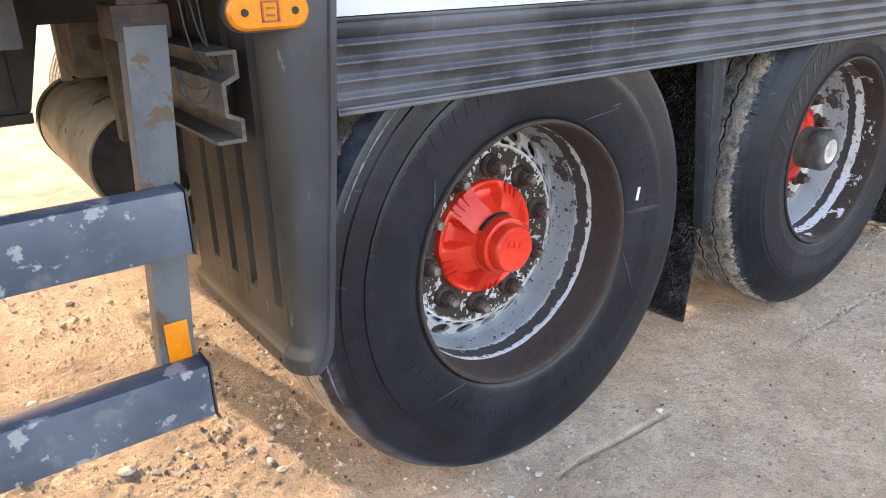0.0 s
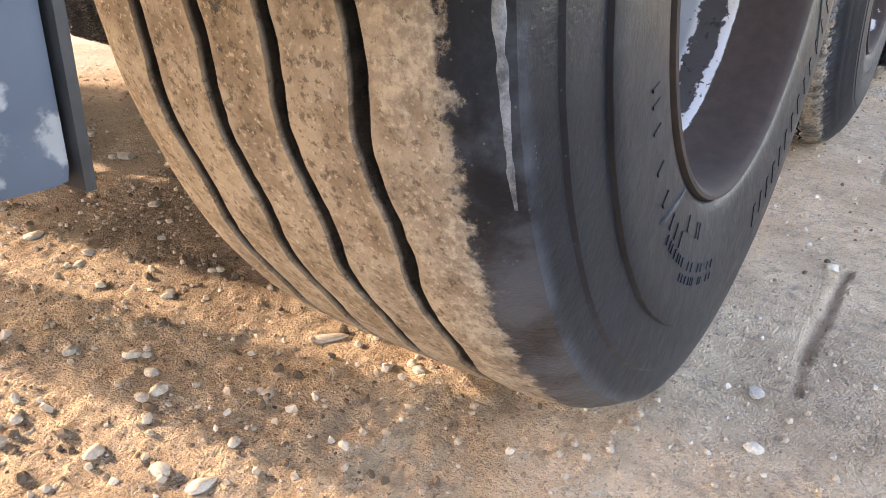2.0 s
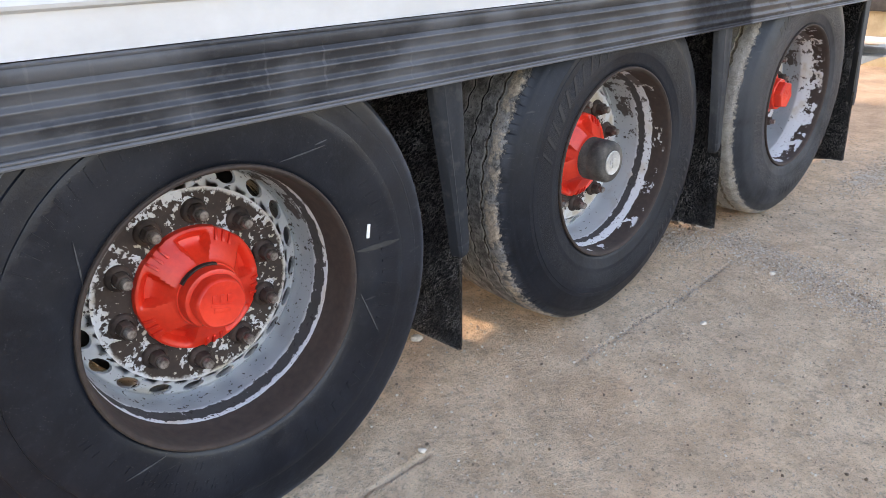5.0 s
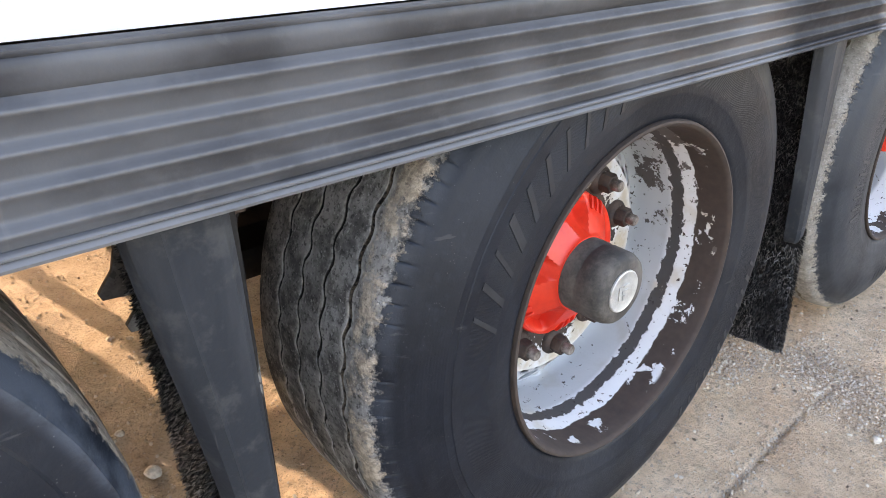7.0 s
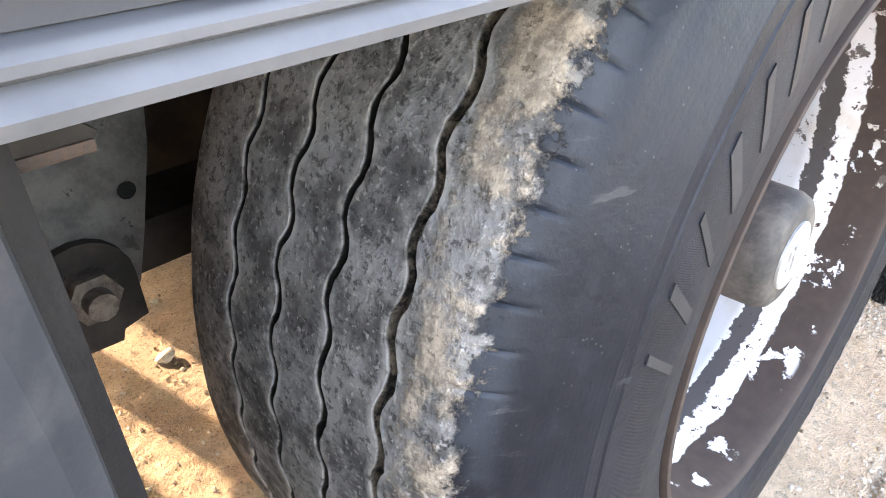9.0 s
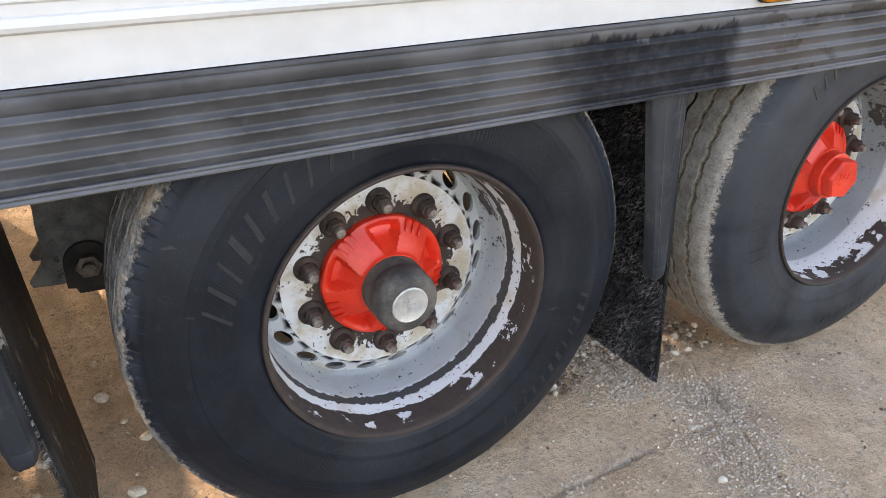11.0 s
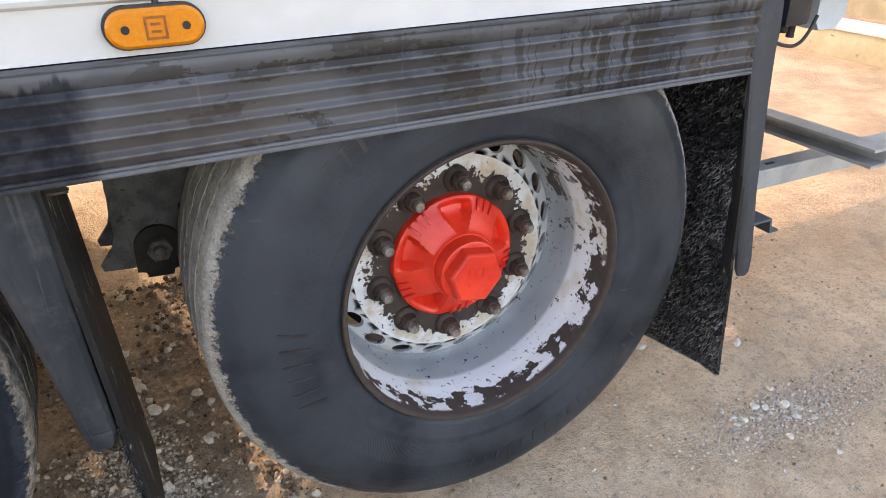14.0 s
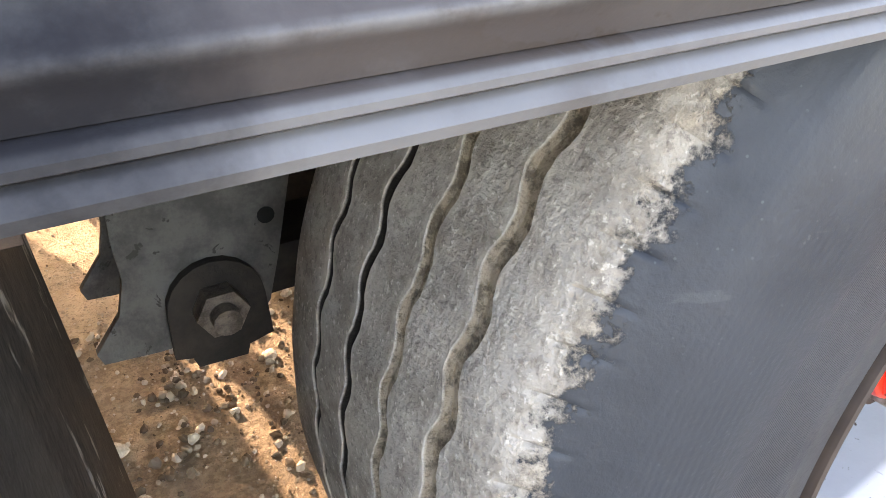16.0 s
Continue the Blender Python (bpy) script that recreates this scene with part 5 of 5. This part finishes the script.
def hanger(x, y):
    """Suspension hanger: two cheek plates with a pivot bolt."""
    out = [(x - 0.10, 0.86), (x - 0.078, 0.74), (x - 0.075, 0.665), (x - 0.079, 0.62), (x - 0.078, 0.575), (x - 0.088, 0.54), (x - 0.116, 0.505), (x - 0.112, 0.492), (x - 0.06, 0.487), (x + 0.036, 0.487), (x + 0.055, 0.51), (x + 0.07, 0.56), (x + 0.092, 0.645), (x + 0.12, 0.86)]
    bm = bmesh.new()
    prism(bm, out, "y", y, y + 0.010)
    prism(bm, out, "y", y + 0.13, y + 0.14)
    h = part("suspension_hanger", bm, "hanger", trailer, "dusty steel suspension hanger plate", smooth=False)
    bm = bmesh.new()
    arc = [(x + 0.048 * math.cos(a), 0.530 + 0.048 * math.sin(a)) for a in np.linspace(0, math.pi, 11)] + [(x - 0.050, 0.480), (x - 0.034, 0.476), (x - 0.030, 0.463), (x + 0.020, 0.460), (x + 0.024, 0.472), (x + 0.050, 0.478)]
    prism(bm, arc, "y", y - 0.012, y - 0.0005)
    part("pivot_plate", bm, "dark_steel", h)
    bm = bmesh.new()
    hexa = [(x + 0.026 * math.cos(a), 0.530 + 0.026 * math.sin(a)) for a in np.linspace(0, 2 * math.pi, 7)[:-1]]
    prism(bm, hexa, "y", y - 0.034, y - 0.0125)
    rod(bm, (x, y - 0.050, 0.530), (x, y - 0.03, 0.530), 0.014)
    part("pivot_bolt", bm, "bolt", h)
    # bolt holes are not cut: black discs stand for their dark inside
    for px, pz in ((x + 0.05, 0.73), (x + 0.063, 0.607)):
        bm = bmesh.new()
        rod(bm, (px, y - 0.0008, pz), (px, y + 0.004, pz), 0.009)
        part("hole_disc", bm, "plug", h, "black disc for the dark inside of a bolt hole")
    bm = bmesh.new()
    prism(bm, [(x + 0.102 + 0.017 * math.cos(a), 0.737 + 0.017 * math.sin(a)) for a in np.linspace(0, 2 * math.pi, 7)[:-1]], "y", y - 0.018, y - 0.0005)
    part("hanger_bolt", bm, "rust", h)
    bm = bmesh.new()
    box(bm, x + 0.02, x + 0.62, y + 0.02, y + 0.12, 0.50, 0.56, 0.01)
    part("trailing_arm", bm, "dark_steel", h)


bm = bmesh.new()
box(bm, 0.733, 0.773, 0.372, 0.384, 0.768, 0.835, 0.004)
rf = part("chassis_reflector", bm, "amber", trailer, "orange plastic reflector by the suspension hanger")
part("reflector_bracket", box(bmesh.new(), 0.740, 0.766, 0.3845, 0.4295, 0.790, 0.85, 0.002), "dark_steel", rf)
for x in (0.77, 2.08):
    hanger(x, 0.43)
    hanger(x, 1.90)
for x in AXLES:
    for y in (0.55, 1.88):
        bm = bmesh.new()
        revolve_pts = [(0.0, 0.0), (0.0, 0.10), (0.02, 0.125), (0.06, 0.13), (0.10, 0.12), (0.12, 0.13), (0.17, 0.125), (0.20, 0.10), (0.20, 0.0)]
        rings = revolve(bm, [(p[0], max(p[1], 0.001)) for p in revolve_pts], 24)
        a = part("air_spring", bm, "black_plastic", trailer)
        a.matrix_basis = pose(x + 0.36, y, 0.58, 90, 0, 0)

for x, hz in zip(AXLES, HUBS):
    bm = bmesh.new()
    arch = [(x + r * math.sin(a), hz + r * math.cos(a)) for r, seq in ((0.552, 1), (0.558, -1)) for a in list(np.linspace(-0.60, 0.60, 17))[::seq]]
    prism(bm, arch, "y", -0.045, 0.33)
    part("wheel_arch", bm, "black_plastic", trailer, "black plastic wheel arch")
    # dark plate added to block the bright view past the axle
    part("dark_backing", box(bmesh.new(), x - 0.50, x - 0.16, 0.70, 0.712, 0.478, 0.90, 0.004), "dark_steel", trailer, smooth=False)
    # brake chambers are guessed, placed to close the same bright gap
    for y in (0.60, 1.66):
        bm = bmesh.new()
        revolve(bm, [(0.0, 0.001), (0.005, 0.07), (0.05, 0.082), (0.055, 0.088), (0.065, 0.088), (0.07, 0.082), (0.13, 0.078), (0.15, 0.06), (0.155, 0.001)], 28)
        c = part("brake_chamber", bm, "dark_steel", trailer)
        c.matrix_basis = pose(x - 0.36, y, 0.70, 0, 0, 90)

# air tank lying across the trailer
bm = bmesh.new()
rings = revolve(bm, [(0.640, 0.120), (0.634, 0.127), (0.640, 0.1305), (0.650, 0.131), (0.653, 0.1285), (0.657, 0.131), (1.30, 0.131), (1.33, 0.09), (1.34, 0.001)], 48, None, False, -0.575, 0.672)
tank = part("air_tank", bm, "tank", trailer, "dusty beige cylindrical air tank")
# the end's shade is painted in with dark dirty steel
bm = bmesh.new()
rings = revolve(bm, [(0.646, 0.120), (0.640, 0.1195), (0.634, 0.100), (0.631, 0.05), (0.630, 0.001)], 48, None, False, -0.575, 0.672)
part("tank_end", bm, "dark_steel", tank, "dirty tank end, painted dark for its shade")
for y in (1.22,):
    bm = bmesh.new()
    revolve(bm, [(y, 0.1315), (y, 0.134), (y + 0.03, 0.134), (y + 0.03, 0.1315)], 40, None, True, -0.575, 0.672)
    box(bm, -0.595, -0.555, y, y + 0.03, 0.815, 1.0)
    part("tank_strap", bm, "dark_steel", tank)
sb = part("storage_box", prism(bmesh.new(), [(-1.35, 0.70), (-0.745, 0.70), (-0.722, 0.73), (-0.64, 1.04), (-1.35, 1.04)], "y", 1.2, 1.6), "black_plastic", trailer, "black ribbed plastic storage box")
rib = part("box_rib", box(bmesh.new(), -1.28, -1.23, 1.186, 1.202, 0.74, 0.98, 0.004), "black_plastic", sb)
for i in range(1, 6):
    again(rib, pose(i * 0.095, 0, 0))
part("box_rim", box(bmesh.new(), -1.36, -0.722, 1.184, 1.2, 0.695, 0.725, 0.004), "black_plastic", sb)
bm = bmesh.new()
prism(bm, [(-0.648, 0.500), (-0.598, 0.500), (-0.598, 0.508), (-0.640, 0.508), (-0.640, 0.540), (-0.648, 0.540)], "z", 0.757, 1.05)
tb = part("tank_bracket", bm, "dusty_brown", trailer, "dusty brown folded tank bracket", smooth=False)
part("bracket_foot", box(bmesh.new(), -0.70, -0.60, 0.56, 0.70, 0.885, 1.0, 0.006), "dusty_brown", tb)
bm = bmesh.new()
rod(bm, (-0.655, 0.553, 0.955), (-0.655, 0.5595, 0.955), 0.016, 16)
part("bracket_bolt", bm, "rust", tb)
part("support_strip", box(bmesh.new(), -0.632, -0.604, 1.19, 1.196, 0.80, 1.05, 0.001), "galv", trailer, "pale upright steel strip")
for i, (dx, dz) in enumerate(((0.0, 0.0), (0.014, 0.02), (0.026, -0.01))):
    cu = bpy.data.curves.new("wire", "CURVE")
    cu.dimensions = "3D"
    cu.bevel_depth = 0.0016
    sp = cu.splines.new("BEZIER")
    pts = [(-0.648 + dx, 0.005, 1.06), (-0.640 + dx, -0.004, 0.985 + dz), (-0.618 + dx, 0.0, 0.935 + dz), (-0.640 + dx * 0.5, 0.02, 0.905 + dz), (-0.662, 0.025, 0.96)]
    sp.bezier_points.add(len(pts) - 1)
    for p, co in zip(sp.bezier_points, pts):
        p.co = co
        p.handle_left_type = p.handle_right_type = "AUTO"
    cu.materials.append(MAT["black_plastic"])
    new("wire", cu).parent = sg

# ---------------------------------------------------------------- rear end
bm = bmesh.new()
prism(bm, [(3.74, 0.548), (3.80, 0.548), (3.80, 0.598), (3.74, 0.598), (3.74, 0.590), (3.792, 0.590), (3.792, 0.556), (3.74, 0.556)], "y", -0.01, 2.45)
part("rear_bumper", bm, "galv_pale", trailer, "grey steel rear underrun channel", smooth=False)
bm = bmesh.new()
box(bm, 3.30, 4.40, 0.14, 0.20, 0.476, 0.530, 0.004)
ba = part("bumper_arm", bm, "galv_pale", trailer, "pale grey steel bumper arm with slots", smooth=False)
for x in (3.46, 3.58):
    part("slot", box(bmesh.new(), x, x + 0.03, 0.165, 0.175, 0.5285, 0.5315), "black_plastic", ba, smooth=False)
bm = bmesh.new()
hat = [(3.36, 0.420), (3.39, 0.420), (3.395, 0.455), (3.45, 0.455), (3.455, 0.420), (3.485, 0.420), (3.485, 0.426), (3.46, 0.426), (3.455, 0.461), (3.39, 0.461), (3.385, 0.426), (3.36, 0.426)]
prism(bm, hat, "y", 0.02, 0.20)
part("hat_bracket", bm, "post", trailer, "grey hat-section bracket", smooth=False)
part("warning_plate", box(bmesh.new(), 3.33, 3.46, -0.040, -0.034, 1.058, 1.084, 0.001), "yellow", trailer, "yellow warning plate")
bm = bmesh.new()
box(bm, 3.40, 3.475, 0.05, 0.13, 0.915, 1.07, 0.012)
vb = part("valve_block", bm, "black_plastic", trailer, "black brake valve block with dirty fittings")
for i in range(3):
    part("fitting", rod(bmesh.new(), (3.415 + 0.024 * i, 0.085, 0.885 + 0.012 * (i % 2)), (3.415 + 0.024 * i, 0.085, 0.9145), 0.009, 12), "dark_steel", vb)
part("blue_chock", box(bmesh.new(), 3.285, 3.325, 0.05, 0.20, 0.80, 0.97, 0.012), "blue", trailer, "blue plastic wheel chock holder")
bm = bmesh.new()
rod(bm, (3.29, 0.10, 0.745), (3.29, 0.13, 0.745), 0.022, 16)
part("rubber_stop", bm, "black_plastic", trailer)
bm = bmesh.new()
prism(bm, [(3.60, 0.90), (3.615, 0.878), (3.675, 0.878), (3.70, 0.91), (3.70, 1.07), (3.60, 1.07)], "y", 0.13, 0.28)
part("rear_lamp_box", bm, "pale_blue", trailer, "pale blue-grey lamp box", smooth=False)
cu = bpy.data.curves.new("cable", "CURVE")
cu.dimensions = "3D"
cu.bevel_depth = 0.004
sp = cu.splines.new("BEZIER")
pts = [(3.495, 0.05, 0.935), (3.477, 0.05, 0.900), (3.452, 0.05, 0.878), (3.405, 0.05, 0.879), (3.36, 0.06, 0.90)]
sp.bezier_points.add(len(pts) - 1)
for p, co in zip(sp.bezier_points, pts):
    p.co = co
    p.handle_left_type = p.handle_right_type = "AUTO"
cu.materials.append(MAT["black_plastic"])
cb = new("hanging_cable", cu)
cb.parent = trailer

# ---------------------------------------------------------------- yard edge
kerb = tagged(part("yard_kerb", box(bmesh.new(), 6.95, 7.2, -4.0, 40.0, -0.05, 0.19, 0.015), "wallpaint"), "low weathered beige concrete kerb wall", "wall", kind="structure")
tagged(part("kerb_coping", box(bmesh.new(), 6.93, 7.22, -4.0, 40.0, 0.1905, 0.225, 0.008), "white", kerb), "white painted coping", kind="structure")
fence = tagged(part("yard_fence", box(bmesh.new(), 8.6, 8.8, -6.0, 40.0, -0.05, 0.75, 0.015), "wallpaint"), "beige yard wall with a dark rail", "wall", kind="structure")
tagged(part("fence_rail", box(bmesh.new(), 8.5, 8.58, -6.0, 40.0, 0.33, 0.46, 0.01), "black_plastic", fence), "dark rail along the wall", kind="structure")

# ---------------------------------------------------------------- stones
def stone_mesh(seed):
    rnd = random.Random(seed)
    bm = bmesh.new()
    bmesh.ops.create_icosphere(bm, subdivisions=2, radius=1.0)
    off = Vector((rnd.random() * 9, rnd.random() * 9, rnd.random() * 9))
    for v in bm.verts:
        v.co *= 1 + 0.45 * noise.noise(v.co * 1.1 + off) + 0.12 * noise.noise(v.co * 3 + off)
        v.co.z *= 0.6
    me = bpy.data.meshes.new("stone")
    bm.to_mesh(me)
    bm.free()
    me.materials.append(MAT["stone"])
    me.shade_smooth()
    me.set_sharp_from_angle(angle=radians(35))
    return me


stones = [stone_mesh(i) for i in range(8)]
# pale stones by the first wheel: place, length, width and height
for i, (x, y, a, b, c, turn) in enumerate(((-0.414, 0.548, 0.013, 0.010, 0.010, 10), (-0.404, 0.392, 0.015, 0.012, 0.012, 40), (-0.203, 0.333, 0.036, 0.012, 0.007, -38), (-0.198, 0.195, 0.013, 0.010, 0.009, 70), (-0.190, 0.212, 0.012, 0.009, 0.009, 20), (-0.504, 0.355, 0.016, 0.011, 0.009, 15),
        (-0.480, 0.285, 0.016, 0.011, 0.012, 75), (-0.334, 0.301, 0.017, 0.013, 0.006, 30), (-0.370, 0.374, 0.007, 0.006, 0.006, 0), (-0.413, 0.262, 0.012, 0.008, 0.006, 50), (-0.387, 0.432, 0.014, 0.010, 0.008, 100), (-0.519, 0.465, 0.009, 0.008, 0.008, 0), (-0.260, 0.921, 0.024, 0.016, 0.012, 0), (-0.274, 0.767, 0.017, 0.012, 0.008, 30), (-0.002, -0.135, 0.016, 0.012, 0.005, 0), (-0.470, 0.240, 0.020, 0.011, 0.009, -20))):
    o = new("stone", stones[i % 8])
    o.matrix_world = pose(x - 0.018, y + 0.010, ground_height(x - 0.018, y + 0.010) + c * 0.2, 0, 0, turn) @ Matrix.Diagonal((a * 0.72, b * 0.72, c * 0.95, 1))
    tagged(o, "pale smooth stone lying on the sand by the wheel", "stone", "stones in the sand")
rnd = random.Random(5)
placed = 0
while placed < 280:
    x, y = rnd.uniform(-1.3, 3.6), rnd.uniform(-0.5, 1.6)
    if placed >= 244:  # washed stones gathered in a hollow behind the last wheel
        x, y = rnd.gauss(3.43, 0.07), rnd.gauss(-0.145, 0.03)
    dense = 1.0 if (x < 0.0 or y > 0.05) else 0.25
    if rnd.random() > dense or (y < 0.36 and min(abs(x - a) for a in AXLES) < 0.3 and y > -0.1):
        continue
    s = rnd.choice((0.006, 0.007, 0.008, 0.009, 0.010, 0.012, 0.015, 0.019)) * (1.0 if x < 0.2 or y > 0.2 else 0.7)
    o = new("stone", rnd.choice(stones))
    o.matrix_world = pose(x, y, ground_height(x, y) + s * 0.25, rnd.uniform(-20, 20), rnd.uniform(-20, 20), rnd.uniform(0, 360)) @ Matrix.Diagonal((s, s * rnd.uniform(0.7, 1.2), s, 1))
    tagged(o, "small pale stone lying on the sandy ground", "stone", "stones in the sand")
    placed += 1


def gravel():
    rnd = random.Random(9)
    verts, faces = [], []
    base = bmesh.new()
    bmesh.ops.create_icosphere(base, subdivisions=1, radius=1.0)
    bv = [v.co.copy() for v in base.verts]
    bf = [[v.index for v in f.verts] for f in base.faces]
    base.free()
    for i in range(42000):
        x, y = rnd.uniform(-1.8, 4.2), rnd.uniform(-1.0, 2.4)
        if i % 4 == 0:
            y = rnd.uniform(-0.9, 0.5)
            x = 2.12 + 0.35 * (y + 0.2) * (-1 if y > 0 else 1) + rnd.gauss(0, 0.07)
        elif i % 9 == 1:
            x, y = rnd.gauss(3.5, 0.2), rnd.gauss(-0.16, 0.05)
        elif i % 47 == 2:  # crumbs along the crack
            x = rnd.uniform(0.98, 2.1)
            y = -0.158 - 0.016 * noise.noise(Vector((x * 4, 1, 1))) + rnd.gauss(0, 0.011)
        elif rnd.random() > (1.0 if (x < 0.0 or y > 0.05) else 0.9):
            continue
        s = rnd.choice((0.0015, 0.0018, 0.002, 0.0025, 0.003, 0.004, 0.0055)) * (1.0 if (x < 0.0 or y > 0.05) else 0.85)
        if i % 29 == 5:  # a few larger pebbles on the hard lane
            s = rnd.uniform(0.0026, 0.0052)
        m = pose(x, y, ground_height(x, y) + s * 0.2, rnd.uniform(0, 360), rnd.uniform(0, 360), rnd.uniform(0, 360))
        n = len(verts)
        for v in bv:
            verts.append(m @ Vector((v.x * s, v.y * s * rnd.uniform(0.6, 1.1), v.z * s * 0.8)))
        faces += [[n + k for k in f] for f in bf]
    me = bpy.data.meshes.new("gravel")
    me.from_pydata(verts, [], faces)
    me.materials.append(MAT["grit"])
    return tagged(new("gravel", me), "loose fine gravel over the sand", "gravel", kind="stuff")


gravel()


def clods():
    """Dark crumbs of trodden soil under the trailer and on the lane."""
    rnd = random.Random(31)
    verts, faces = [], []
    base = bmesh.new()
    bmesh.ops.create_icosphere(base, subdivisions=1, radius=1.0)
    bv = [v.co.copy() for v in base.verts]
    bf = [[v.index for v in f.verts] for f in base.faces]
    base.free()
    for i in range(6400):
        x, y = (rnd.uniform(1.70, 2.40), rnd.uniform(0.12, 1.3)) if i % 3 else (rnd.uniform(-0.75, 0.10), rnd.uniform(0.02, 1.1))
        lane = i % 8 == 7
        if lane:  # dark chips scattered on the hard lane
            x, y = rnd.uniform(0.3, 4.0), rnd.uniform(-0.95, 0.0)
        elif noise.noise(Vector((x * 5, y * 5, 3))) < rnd.uniform(-0.35, 0.45):
            continue
        s = rnd.choice((0.002, 0.0025, 0.003, 0.004, 0.005, 0.007, 0.010)) * (0.62 if lane else 1.25 if x > 1 else 0.85)
        m = pose(x, y, ground_height(x, y) + s * 0.15, rnd.uniform(0, 360), rnd.uniform(0, 360), rnd.uniform(0, 360))
        n = len(verts)
        for v in bv:
            f = rnd.uniform(0.65, 1.15) * s
            verts.append(m @ Vector((v.x * f, v.y * f, v.z * f * 0.7)))
        faces += [[n + k for k in f] for f in bf]
    me = bpy.data.meshes.new("soil_clods")
    me.from_pydata(verts, [], faces)
    me.materials.append(MAT["clod"])
    return tagged(new("soil_clods", me), "dark crumbled soil clods and chips on the ground", "soil", kind="stuff")


clods()
